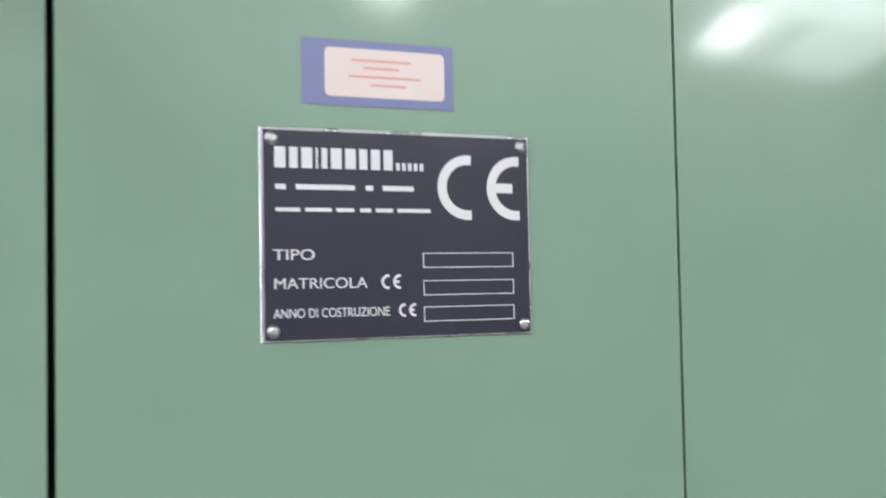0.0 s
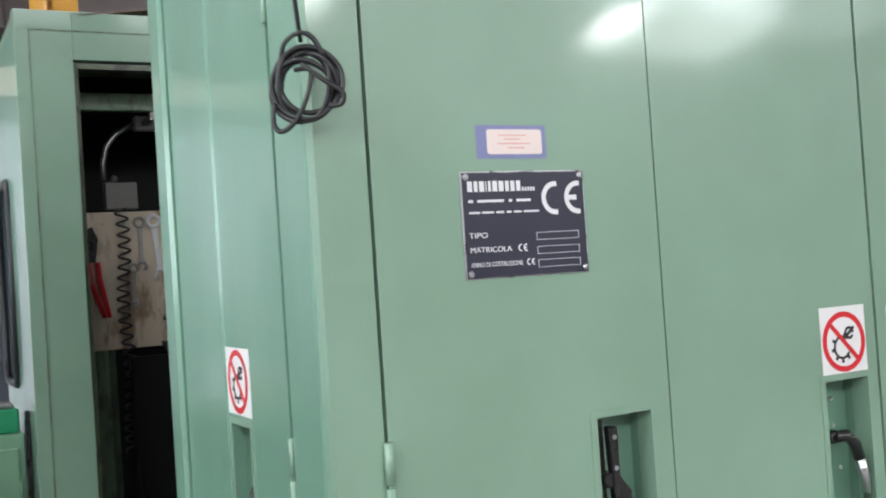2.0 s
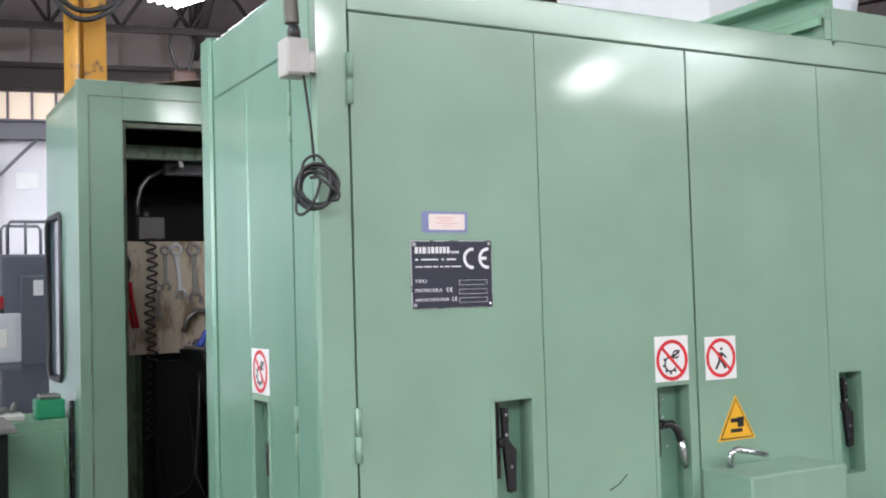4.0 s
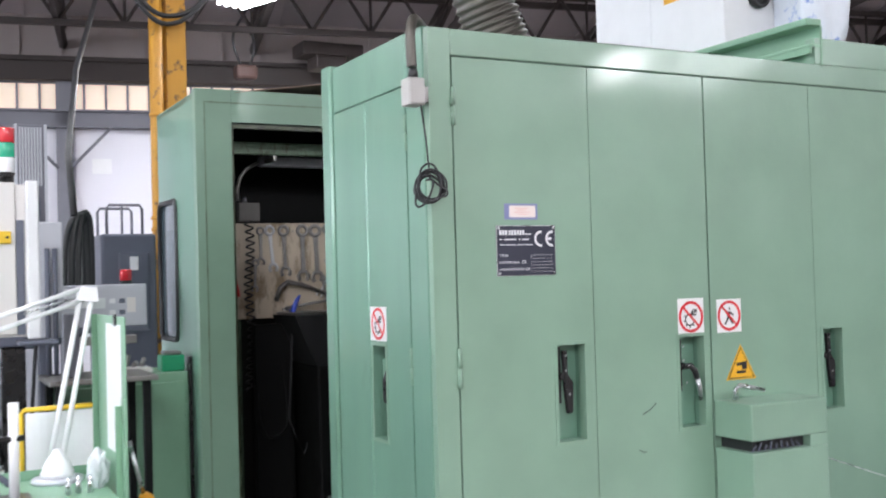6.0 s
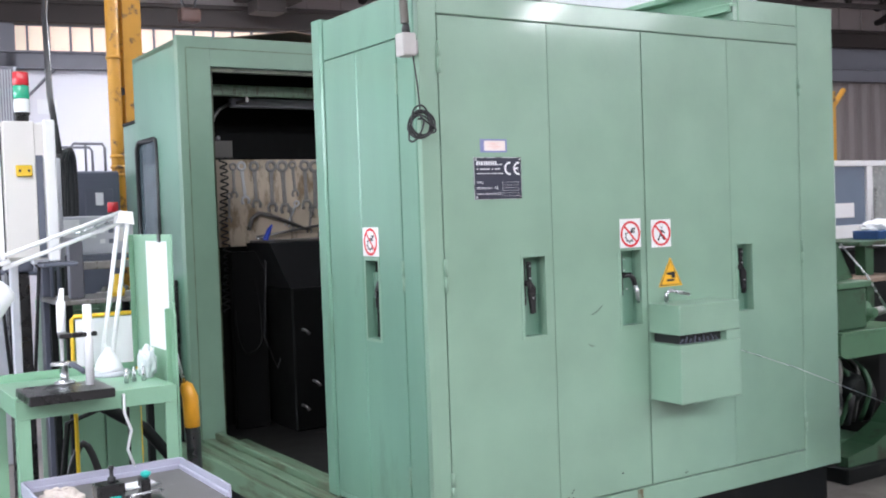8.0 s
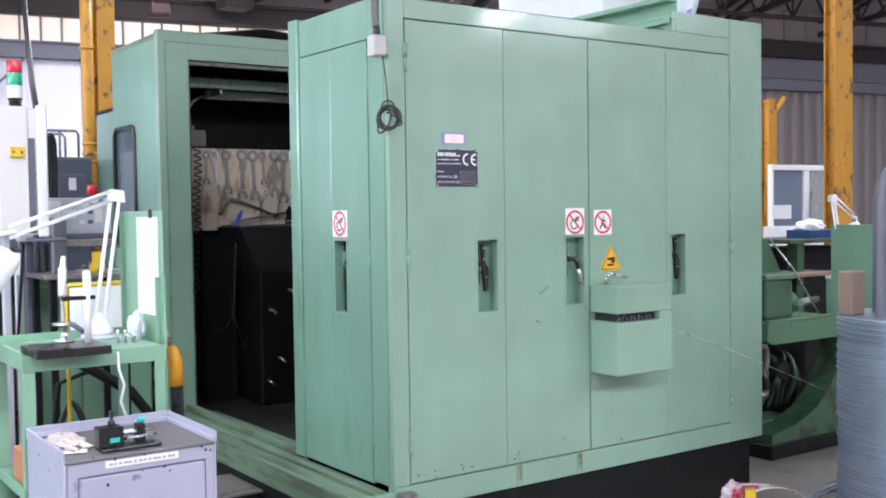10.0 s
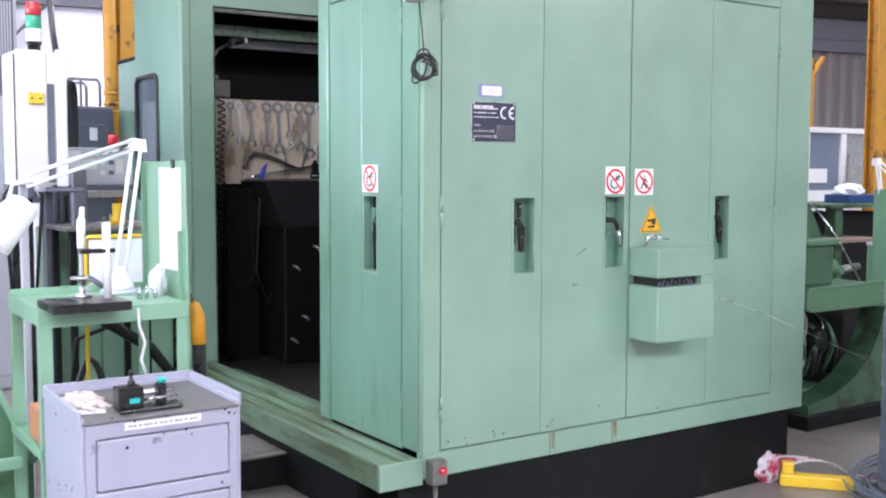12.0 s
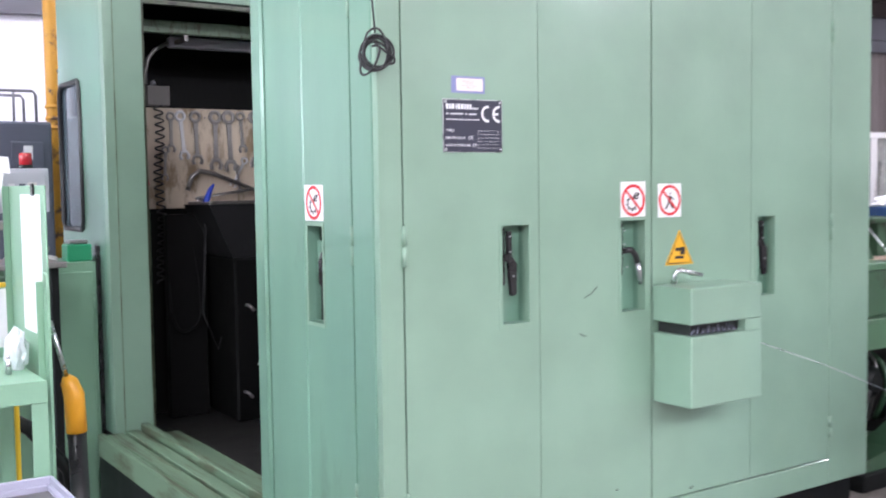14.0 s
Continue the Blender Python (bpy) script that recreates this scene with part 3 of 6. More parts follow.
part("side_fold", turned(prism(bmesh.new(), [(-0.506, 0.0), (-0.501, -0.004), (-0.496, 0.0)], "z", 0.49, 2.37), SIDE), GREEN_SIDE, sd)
for z0, z1 in ((2.161, 2.28), (1.394, 1.517), (0.624, 0.703)):
    hinge(press, -0.172, z0, z1, SIDE)
# raised channel block on the roof
bm = bmesh.new()
box(bm, 1.715, 2.38, 0.051, 0.88, 2.516, 2.63)
box(bm, 1.66, 1.74, 0.0, 1.6, 2.685, 2.712, 0.004)
box(bm, 1.73, 1.74, 0.0, 1.6, 2.516, 2.685)
box(bm, 1.675, 1.73, 0.0, 1.6, 2.60, 2.612, 0.002)
box(bm, 1.675, 1.684, 0.0, 1.6, 2.575, 2.60, 0)
part("roof_channel", bm, GREEN_LIGHT, press, "green sliding channel on the enclosure roof")
part("roof_mat", boxed(0.55, 1.3, 0.02, 0.5, 2.5335, 2.54, 0.002), RUBBER, press, "black rubber strip on the roof")
# rust runs on the skirt
for x in (0.66, 1.03):
    for k, (dx, w, z0) in enumerate(((0.0, 0.009, 0.003), (0.012, 0.014, 0.03), (0.026, 0.006, 0.0))):
        part("rust_run", prism(bmesh.new(), [(x + dx, ZB + 0.101), (x + dx + w, ZB + 0.101), (x + dx + w * 0.8, ZB + 0.05), (x + dx + w * 0.6, ZB + z0), (x + dx + w * 0.3, ZB + z0), (x + dx + w * 0.15, ZB + 0.06)], "y", -0.0012 - 0.0001 * k, 0.0), RUST, press, "brown rust run")
# black base
base = thing("machine_plinth", "black painted steel machine plinth with a cut-out", "plinth")
bm = bmesh.new()
holed(bm, -0.1, 2.33, 0.0, 0.371, (0.10, 0.55, 0.0005, 0.17), 0.03, 0.06)
part("front_plate", bm, BLACK, base)
# thin near-black sheet paints the shade within the cut-out
part("cutout_back", boxed(0.08, 0.57, 0.0602, 0.0604, 0.001, 0.19, 0), SHADE_BLACK, base, "shade of the cut-out, painted near-black")
part("side_wing", boxed(-0.2, -0.1005, 0.195, 2.40, 0.001, 0.351, 0.002), BLACK, base)
part("plinth", boxed(-0.1, 2.33, 0.0635, 3.9, 0.001, 0.368, 0), BLACK, base)
# side ledge with sliding rails
ledge = thing("side_ledge", "green steel ledge with sliding rails, worn and oily", "rail")
part("ledge_body", boxed(-0.200, 0.0, 0.02, 2.40, 0.352, 0.418, 0.004), GREEN_OILY, ledge, "oil-soaked channel")
part("ledge_side", boxed(-0.2045, -0.2005, 0.019, 2.40, 0.352, 0.456, 0.0015), GREEN_DIRTY, ledge)
for x0, x1, z1 in ((-0.2, -0.172, 0.457), (-0.160, -0.085, 0.449), (-0.070, -0.006, 0.453)):
    part("rail", boxed(x0, x1, 0.019, 2.398, 0.419, z1, 0.004), GREEN_DIRTY, ledge)
part("rail", boxed(0.005, 0.045, 0.91, 2.398, 0.421, 0.482, 0.004), GREEN_DIRTY, ledge, "raised inner rail")
part("ledge_end", boxed(-0.2045, -0.001, -0.001, 0.018, 0.350, 0.457, 0.003), GREEN, ledge)
part("ledge_inner", boxed(0.032, 0.2, 0.905, 2.398, 0.37, 0.42, 0.003), GREEN_DIRTY, ledge)

# rating plate
plate = thing("rating_plate", "navy-blue engraved rating plate with steel edge, riveted on the door", "plate", (0.2295, 0, 1.7425))
PW, PH = 0.2275, 0.1645
part("backing", boxed(0, PW, -0.0022, -0.0002, 0, PH, 0.0006), STEEL, plate, "bright metal edge")
part("face", boxed(0.003, PW - 0.002, -0.0030, -0.0023, 0.0015, PH - 0.0025, 0.0002), NAVY, plate)
for x, z in ((0.0095, 0.0085), (PW - 0.0075, 0.0085), (0.0095, PH - 0.009), (PW - 0.0075, PH - 0.009)):
    part("rivet", lathe(bmesh.new(), [(0.0055, 0), (0.005, 0.0015), (0.002, 0.0022)], seg=12, m=pose(x, -0.003, z, 90)), STEEL, plate)


def put_text(s, x, z, size, wide):
    lettering(s, size, pose(x, -0.0031, z, 90) @ Matrix.Diagonal((wide, 1, 1, 1)), WHITE_INK, plate)


put_text("TIPO", 0.0095, 0.0625, 0.0118, 1.28)
put_text("MATRICOLA", 0.0095, 0.0405, 0.0118, 1.13)
put_text("ANNO DI COSTRUZIONE", 0.0095, 0.0183, 0.0102, 0.79)


def ce_mark(x, z, h, w):
    bm = bmesh.new()
    ribbon(bm, arc(x + h / 2, z, h / 2 - w / 2, 82, 278), w, -0.003)
    part("mark", bm, WHITE_INK, plate)
    bm = bmesh.new()
    ribbon(bm, arc(x + h * 1.32, z, h / 2 - w / 2, 82, 278), w, -0.003)
    ribbon(bm, [(x + h * 0.86, z), (x + h * 1.26, z)], w, -0.003)
    part("mark", bm, WHITE_INK, plate)


ce_mark(0.1445, 0.1205, 0.053, 0.0078)
ce_mark(0.0955, 0.0448, 0.0118, 0.0021)
ce_mark(0.1095, 0.0222, 0.0106, 0.002)
for zz in (0.0555, 0.0335, 0.0125):
    bm = bmesh.new()
    for a in ((0.131, 0.211, zz + 0.0113, zz + 0.012), (0.131, 0.211, zz, zz + 0.0007), (0.131, 0.1317, zz, zz + 0.012), (0.2103, 0.211, zz, zz + 0.012)):
        box(bm, a[0], a[1], -0.0034, -0.003, a[2], a[3])
    part("entry_frame", bm, WHITE_INK, plate)
# maker's lines as plain bars
def plate_bar(x0, x1, z0, z1):
    part("bar", boxed(x0, x1, -0.0034, -0.003, z0, z1, 0), WHITE_INK, plate)


x = 0.0115
for w in (0.011, 0.009, 0.011, 0.004, 0.007, 0.011, 0.011, 0.009, 0.01, 0.01):
    plate_bar(x, x + w - 0.0025, 0.133, 0.149)
    x += w + 0.0005
for i in range(5):
    plate_bar(x + i * 0.005, x + i * 0.005 + 0.003, 0.133, 0.139)
for a, c in ((0.012, 0.02), (0.028, 0.075), (0.084, 0.09), (0.098, 0.124)):
    plate_bar(a, c, 0.1165, 0.1205)
for a, c in ((0.012, 0.031), (0.035, 0.056), (0.06, 0.074), (0.079, 0.088), (0.092, 0.106), (0.11, 0.138)):
    plate_bar(a, c, 0.0995, 0.1025)
# small label above the plate
lab = thing("sticker", "cream sticker with violet border on the green door", "label", (0.2635, 0, 1.926))
part("border", boxed(0, 0.127, -0.0009, -0.0002, 0, 0.052, 0), VIOLET, lab, "violet border")
r_ = 0.004
corners = [(0.0185 + r_ + r_ * math.cos(radians(a)), 0.007 + r_ + r_ * math.sin(radians(a))) for a in (180, 225, 270)] + [(0.119 - r_ + r_ * math.cos(radians(a)), 0.007 + r_ + r_ * math.sin(radians(a))) for a in (270, 315, 360)] + [(0.119 - r_ + r_ * math.cos(radians(a)), 0.0455 - r_ + r_ * math.sin(radians(a))) for a in (0, 45, 90)] + [(0.0185 + r_ + r_ * math.cos(radians(a)), 0.0455 - r_ + r_ * math.sin(radians(a))) for a in (90, 135, 180)]
part("label_face", prism(bmesh.new(), corners, "y", -0.0014, -0.0009), PEACH, lab, "cream printed face")
PALE_RED = material("pale_red_ink", (0.74, 0.36, 0.32), 0.5, var=0.05, bump=0)
for z, a, c in ((0.0355, 0.040, 0.090), (0.0295, 0.050, 0.080), (0.0225, 0.038, 0.098), (0.016, 0.056, 0.086)):
    part("bar", boxed(a, c, -0.0017, -0.0014, z, z + 0.0016, 0), PALE_RED, lab)


def prohibition_sign(x, z, w, h, glyph, m=None):
    """A white vinyl square with a red ring and bar over a black shape."""
    s = thing("prohibition_sign", "white square sticker with red prohibition ring and black pictogram", "sign", group="prohibition stickers")
    m = m or Matrix()
    part("vinyl", turned(boxed(x, x + w, -0.0010, -0.0002, z, z + h, 0), m), SIGN_WHITE, s)
    cx, cz, r = x + w / 2, z + h / 2, min(w, h) * 0.43
    e = h / w
    bm = bmesh.new()
    if glyph == "walk":
        ribbon(bm, [(cx, cz + r * 0.3), (cx - r * 0.05, cz - r * 0.12)], r * 0.3, -0.001)
        ribbon(bm, [(cx - r * 0.05, cz - r * 0.1), (cx - r * 0.4, cz - r * 0.62)], r * 0.15, -0.001)
        ribbon(bm, [(cx, cz - r * 0.1), (cx + r * 0.34, cz - r * 0.6)], r * 0.15, -0.001)
        ribbon(bm, [(cx + r * 0.05, cz + r * 0.28), (cx + r * 0.42, cz + r * 0.0)], r * 0.12, -0.001)
        ribbon(bm, [(cx - r * 0.02, cz + r * 0.5), (cx + r * 0.13, cz + r * 0.5)], r * 0.16, -0.001)
    else:
        ribbon(bm, arc(cx - r * 0.1, cz - r * 0.2, r * 0.4, 60, 330, 9), r * 0.1, -0.001)
        ribbon(bm, arc(cx + r * 0.3, cz + r * 0.3, r * 0.2, 0, 330, 8), r * 0.1, -0.001)
        ribbon(bm, [(cx - r * 0.1, cz), (cx + r * 0.55, cz + r * 0.5)], r * 0.12, -0.001)
        for a in range(70, 330, 40):
            ribbon(bm, [(cx - r * 0.1 + r * 0.42 * math.cos(radians(a)), cz - r * 0.2 + r * 0.42 * math.sin(radians(a))), (cx - r * 0.1 + r * 0.56 * math.cos(radians(a)), cz - r * 0.2 + r * 0.56 * math.sin(radians(a)))], r * 0.12, -0.001)
    part("pictogram", turned(bm, m), BLACK_INK, s)
    bm = ribbon(bmesh.new(), arc(cx, cz, r, 0, 360, 36), r * 0.2, -0.0016)
    ribbon(bm, [(cx - r * 0.7, cz + r * 0.7), (cx + r * 0.7, cz - r * 0.7)], r * 0.17, -0.0016)
    part("ring", turned(bm, m), RED_INK, s)


prohibition_sign(0.969, 1.512, 0.119, 0.132, "gear")
prohibition_sign(1.150, 1.514, 0.117, 0.121, "walk")
prohibition_sign(-0.496, 1.529, 0.135, 0.119, "gear", SIDE)
tri = thing("warning_sign", "yellow triangular crush-hazard sticker with black edge", "sign", (1.2585, 0, 1.339))


def triangle(w, h, t, y0, y1):
    return prism(bmesh.new(), [(-w / 2 + t * 1.6, t), (w / 2 - t * 1.6, t), (0, h - t * 2)], "y", y0, y1)


part("vinyl", triangle(0.146, 0.128, 0.0, -0.0010, -0.0002), SIGN_YELLOW, tri)
bm = bmesh.new()
ribbon(bm, [(-0.062, 0.006), (0.062, 0.006), (0.0, 0.115), (-0.062, 0.006)], 0.004, -0.001)
part("edge_line", bm, BLACK_INK, tri)
bm = bmesh.new()
box(bm, -0.022, 0.012, -0.0015, -0.001, 0.05, 0.062)
box(bm, 0.004, 0.028, -0.0015, -0.001, 0.036, 0.064)
box(bm, -0.022, 0.022, -0.0015, -0.001, 0.022, 0.032)
part("pictogram", bm, BLACK_INK, tri)

# wire guide box with slot
gb = thing("wire_guide_box", "green steel wire-guide box with black slot, bolted on the doors", "box", (1.122, 0, 0.853))
GW, GD = 0.366, 0.187
part("lower_block", boxed(0, GW, -GD, -0.0005, 0, 0.252, 0.006, 2), GREEN, gb)
part("upper_block", boxed(0, GW, -GD, -0.0005, 0.292, 0.42, 0.006, 2), GREEN, gb)
part("slot_end", boxed(GW - 0.088, GW - 0.001, -GD + 0.001, -0.0005, 0.252, 0.292, 0), GREEN, gb)
part("slot_liner", boxed(0.03, GW - 0.09, -GD + 0.035, -0.0005, 0.252, 0.292, 0), RUBBER, gb, "black slot liner")
bm = bmesh.new()
for i in range(9):
    tube(bm, [(0.01 + i * 0.028, -GD + 0.012, 0.258), (0.045 + i * 0.024, -GD + 0.03, 0.27 + 0.01 * (i % 2))], 0.004, 5)
part("brush", bm, GREY_DARK, gb, "frayed grey brush in the slot")
hk = thing("clamp_handle", "bent bright steel clamp handle lying on the guide box", "handle", (1.17, -0.06, 1.27))
part("handle", tube(bmesh.new(), [(0.0, 0.0, 0.0085), (0.0, -0.005, 0.045), (0.015, -0.01, 0.058), (0.11, -0.03, 0.036)], [0.009, 0.009, 0.009, 0.007], 8), STEEL, hk)

# junction box, hose and coiled cable at the corner
jb = thing("junction_box", "white plastic junction box at the enclosure corner", "electrical box", (-0.052, 0.0, 2.293))
BOX_GREY = material("yellowed_plastic", (0.42, 0.40, 0.385), 0.45, var=0.1, scale=20, fine=120, bump=0.05, stain=(0.32, 0.30, 0.28), stain_at=0.62, stain_scale=25)
part("case", boxed(-0.028, 0.028, -0.026, 0.034, -0.014, 0.072, 0.005, 2), BOX_GREY, jb)
part("lid", boxed(-0.025, 0.025, -0.030, -0.0265, -0.010, 0.067, 0.002), BOX_GREY, jb)
part("gland", lathe(bmesh.new(), [(0.016, 0.0725), (0.016, 0.09), (0.012, 0.106)], (0, 0, 0), 10), RUBBER, jb)
part("bracket", boxed(0.0285, 0.0515, 0.0, 0.03, 0.0, 0.05, 0.001), STEEL_DULL, jb)
hs = thing("cable_hose", "dark corrugated cable hose over the enclosure corner", "hose", (-0.055, 0.0, 2.40))
pts = [(0.0, 0, 0.001), (-0.002, 0.002, 0.06), (0.0, 0.004, 0.115), (0.016, 0.02, 0.152), (0.05, 0.06, 0.163), (0.10, 0.12, 0.158)]
run = curve(pts, 14)
part("hose", tube(bmesh.new(), run, [0.0148 + (0.0, 0.003)[k % 2] for k in range(len(run))], 10), DUCT, hs)
cc = thing("coiled_cable", "black electrical cable coiled up and hung on the enclosure corner", "cable", (-0.010, -0.012, 2.024))
rnd = random.Random(4)
TILT = pose(0, 0, 0, 0, 0, -32)


for k in range(8):
    rx, rz = 0.041 + rnd.uniform(-0.008, 0.007), 0.046 + rnd.uniform(-0.006, 0.006)
    ox, oz, ph = rnd.uniform(-0.007, 0.007), rnd.uniform(-0.007, 0.007), rnd.uniform(0, 6)
    loop = [(ox + rx * math.cos(j * math.pi / 16) * (1 + 0.06 * math.sin(j * math.pi / 8 + ph)), -0.010 + 0.006 * math.sin(j * math.pi / 8 + ph) - 0.0035 * (k % 4), oz + rz * math.sin(j * math.pi / 16)) for j in range(32)]
    part("loop", turned(tube(bmesh.new(), loop, 0.0036, 6, True), TILT), RUBBER, cc)
part("bight", turned(tube(bmesh.new(), curve([(-0.03, -0.022, 0.035), (-0.022, -0.026, 0.06), (0.0, -0.027, 0.073), (0.018, -0.026, 0.064), (0.03, -0.022, 0.04)]), 0.0036, 6), TILT), RUBBER, cc)
part("tail", turned(tube(bmesh.new(), curve([(-0.042, -0.02, -0.02), (-0.044, -0.022, -0.05), (-0.032, -0.024, -0.06), (-0.01, -0.03, -0.045), (0.008, -0.032, -0.01), (0.012, -0.03, 0.02), (-0.01, -0.03, 0.022)]), 0.0036, 6), TILT), RUBBER, cc)
part("side_bight", turned(tube(bmesh.new(), curve([(0.0, -0.03, 0.03), (0.03, -0.032, 0.005), (0.054, -0.03, -0.012), (0.052, -0.028, -0.028), (0.035, -0.026, -0.03)]), 0.0036, 6), TILT), RUBBER, cc)
part("lead", tube(bmesh.new(), [(-0.012, -0.02, 0.06), (-0.02, -0.02, 0.15), (-0.03, -0.012, 0.255)], 0.0032, 6), RUBBER, cc)
# stop button low on the corner
es = thing("stop_button_box", "grey steel stop-button box with a red button at the base corner", "switch", (0.045, 0.0, 0.395))
part("case", boxed(-0.035, 0.035, -0.06, -0.0005, -0.04, 0.06, 0.004), STEEL_DULL, es)
part("button", lathe(bmesh.new(), [(0.016, 0), (0.016, 0.012), (0.012, 0.018)], seg=14, m=pose(0.008, -0.0605, 0.02, 90)), LAMP_RED, es, "red push button")
part("conduit", tube(bmesh.new(), [(0.0, -0.02, -0.0405), (0.004, -0.022, -0.2), (0.0, -0.02, -0.394)], 0.010, 8), DUCT, es)
# scratches and chips near the lower edge
rnd = random.Random(11)
for i in range(16):
    x, z, r = rnd.choice((0.12, 0.2, 0.32, 0.58, 0.9, 1.3)) + rnd.uniform(0, 0.1), 0.49 + abs(rnd.gauss(0, 0.03)), rnd.uniform(0.002, 0.0055)
    pts = [(x + r * rnd.uniform(0.6, 1.5) * math.cos(a), z + r * rnd.uniform(0.5, 1.2) * math.sin(a)) for a in (0, 1.1, 2.2, 3.3, 4.3, 5.3)]
    part("chip", prism(bmesh.new(), pts, "y", -0.0006, 0.0), BLACK_INK, press, "dark paint chip")
for a, c in (((0.80, 0.0, 1.25), (0.86, 0.0, 1.285)), ((0.78, 0.0, 1.13), (0.81, 0.0, 1.12))):
    bm = ribbon(bmesh.new(), [(a[0], a[2]), ((a[0] + c[0]) / 2, (a[2] + c[2]) / 2 - 0.006), (c[0], c[2])], 0.003, 0.0, 0.0006)
    part("scratch", bm, BLACK_INK, press, "dark scratch")


# ---- on the enclosure roof ----
duct = thing("flexible_duct", "grey corrugated extraction duct bending up from the enclosure roof", "duct", (0.62, 0.62, 2.5155))
path, rad = curve([(0.05, 0.0, 0.0), (0.04, 0.0, 0.10), (-0.01, 0.0, 0.22), (-0.07, 0.0, 0.38), (-0.11, 0.0, 0.62), (-0.13, 0.02, 1.0), (-0.12, 0.05, 1.6)], 22), []
for i in range(len(path)):
    rad.append(0.117 + (0.006, 0.0, -0.008, 0.0)[i % 4] + 0.03 * max(0.0, 1 - i / 14))
part("hose", tube(bmesh.new(), path, rad, 24), DUCT, duct)
part("clamp_ring", lathe(bmesh.new(), [(0.16, 0.0), (0.165, 0.004), (0.165, 0.018), (0.155, 0.022)], (0.05, 0, 0), 24), STEEL_DULL, duct)
ex = thing("extractor_unit", "white sheet-metal extractor box with yellow label and round port", "extractor", (1.80, 0.6, 2.5165))
part("case", boxed(0, 0.42, 0, 0.95, 0.0, 0.95, 0.008, 2), WHITE, ex)
part("label", boxed(-0.0015, -0.0003, 0.10, 0.40, 0.50, 0.64, 0), SIGN_YELLOW, ex, "yellow maker label")
bm = bmesh.new()
for i in range(7):
    box(bm, -0.0022, -0.0016, 0.36 - i * 0.034 - 0.022, 0.36 - i * 0.034, 0.55, 0.59)
part("bar", bm, BLACK_INK, ex)
part("port", lathe(bmesh.new(), [(0.055, 0), (0.055, 0.03), (0.04, 0.03), (0.04, 0.005)], seg=18, m=pose(0.2, -0.0005, 0.46, 90)), RUBBER, ex, "black round port")
part("seam_strip", boxed(-0.003, -0.0003, 0.5, 0.52, 0.01, 0.94, 0), WHITE, ex)
bag = thing("plastic_sack", "crumpled white plastic sack with blue print on the enclosure roof", "sack", (2.23, 0.5, 2.6305))
bm = bmesh.new()
bmesh.ops.create_icosphere(bm, subdivisions=4, radius=1.0)
for v in bm.verts:
    c = v.co.copy()
    k = 1 + 0.10 * noise.noise(c * 3.1) + 0.05 * noise.noise(c * 8.0)
    v.co = Vector((max(-1, min(1, c.x * 1.25)) * 0.14 * k, max(-1, min(1, c.y * 1.25)) * 0.13 * k, 0.36 + max(-1, min(1, c.z * 1.15)) * 0.36 * (1 if c.z < -0.6 else k)))
for v in bm.verts:
    v.co.z = max(v.co.z, 0.0)
for f in bm.faces:
    f.smooth = True
part("sack", bm, material("sack_film", (0.72, 0.76, 0.84), 0.3, var=0.1, scale=14, fine=40, bump=0.35, stain=(0.12, 0.25, 0.62), stain_at=0.56, stain_scale=13), bag)

# ---- the rear booth ----
BOOTH_GLASS = material("dull_booth_glass", (0.085, 0.115, 0.135), 0.08, var=0.2, scale=3, bump=0.0, coat=0.5)
booth = thing("press_booth", "green sheet-steel press booth with wide opening and oily inside, its shade painted near-black", "machine")
BX, BY = -0.112, 2.42
part("corner_post", boxed(BX, 0.078, BY, BY + 0.06, 0.43, 2.752, 0.0012), GREEN, booth)
part("post_fold", boxed(BX + 0.045, BX + 0.05, BY - 0.003, BY - 0.0003, 0.44, 2.68, 0), GREEN_DIRTY, booth)
part("header", boxed(0.0781, 2.3, BY, BY + 0.06, 2.582, 2.752, 0.0012), GREEN, booth)
part("header_fold", boxed(BX + 0.045, 2.25, BY - 0.003, BY - 0.0003, 2.68, 2.685, 0), GREEN_DIRTY, booth)
bm = bmesh.new()
box(bm, 0.079, 0.095, BY + 0.02, BY + 0.06, 0.43, 2.576)
box(bm, 0.096, 2.3, BY + 0.02, BY + 0.06, 2.555, 2.576)
part("opening_trim", bm, GREEN_OILY, booth, "oily inner trim")
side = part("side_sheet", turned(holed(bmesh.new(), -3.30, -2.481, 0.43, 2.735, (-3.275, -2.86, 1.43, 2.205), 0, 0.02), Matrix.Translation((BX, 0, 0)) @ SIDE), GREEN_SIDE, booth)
bm = bmesh.new()
loop = [(-3.235, 1.43), (-2.90, 1.43), (-2.86, 1.47), (-2.86, 2.165), (-2.90, 2.205), (-3.235, 2.205), (-3.275, 2.165), (-3.275, 1.47)]
tube(bm, [(x, -0.003, z) for x, z in loop], 0.014, 6, True)
part("window_seal", turned(bm, Matrix.Translation((BX, 0, 0)) @ SIDE), RUBBER, booth, "black rubber window seal")
part("window_pane", boxed(BX + 0.008, BX + 0.014, 2.86, 3.275, 1.43, 2.205, 0), BOOTH_GLASS, booth, "dim grey window pane")
part("booth_roof", boxed(BX, 2.3, BY + 0.061, 3.30, 2.70, 2.732, 0.003), GREEN_DIRTY, booth)
# near-black sheets carry the shade inside the booth
part("back_sheet", boxed(BX + 0.021, 2.3, 3.281, 3.299, 0.402, 2.699, 0), SHADE_BLACK, booth)
part("inner_side", boxed(BX + 0.025, BX + 0.03, 2.49, 3.28, 0.43, 2.69, 0), SHADE_BLACK, booth)
part("right_side", boxed(2.28, 2.3, 0.95, 3.28, 0.371, 2.69, 0), SHADE_BLACK, booth)
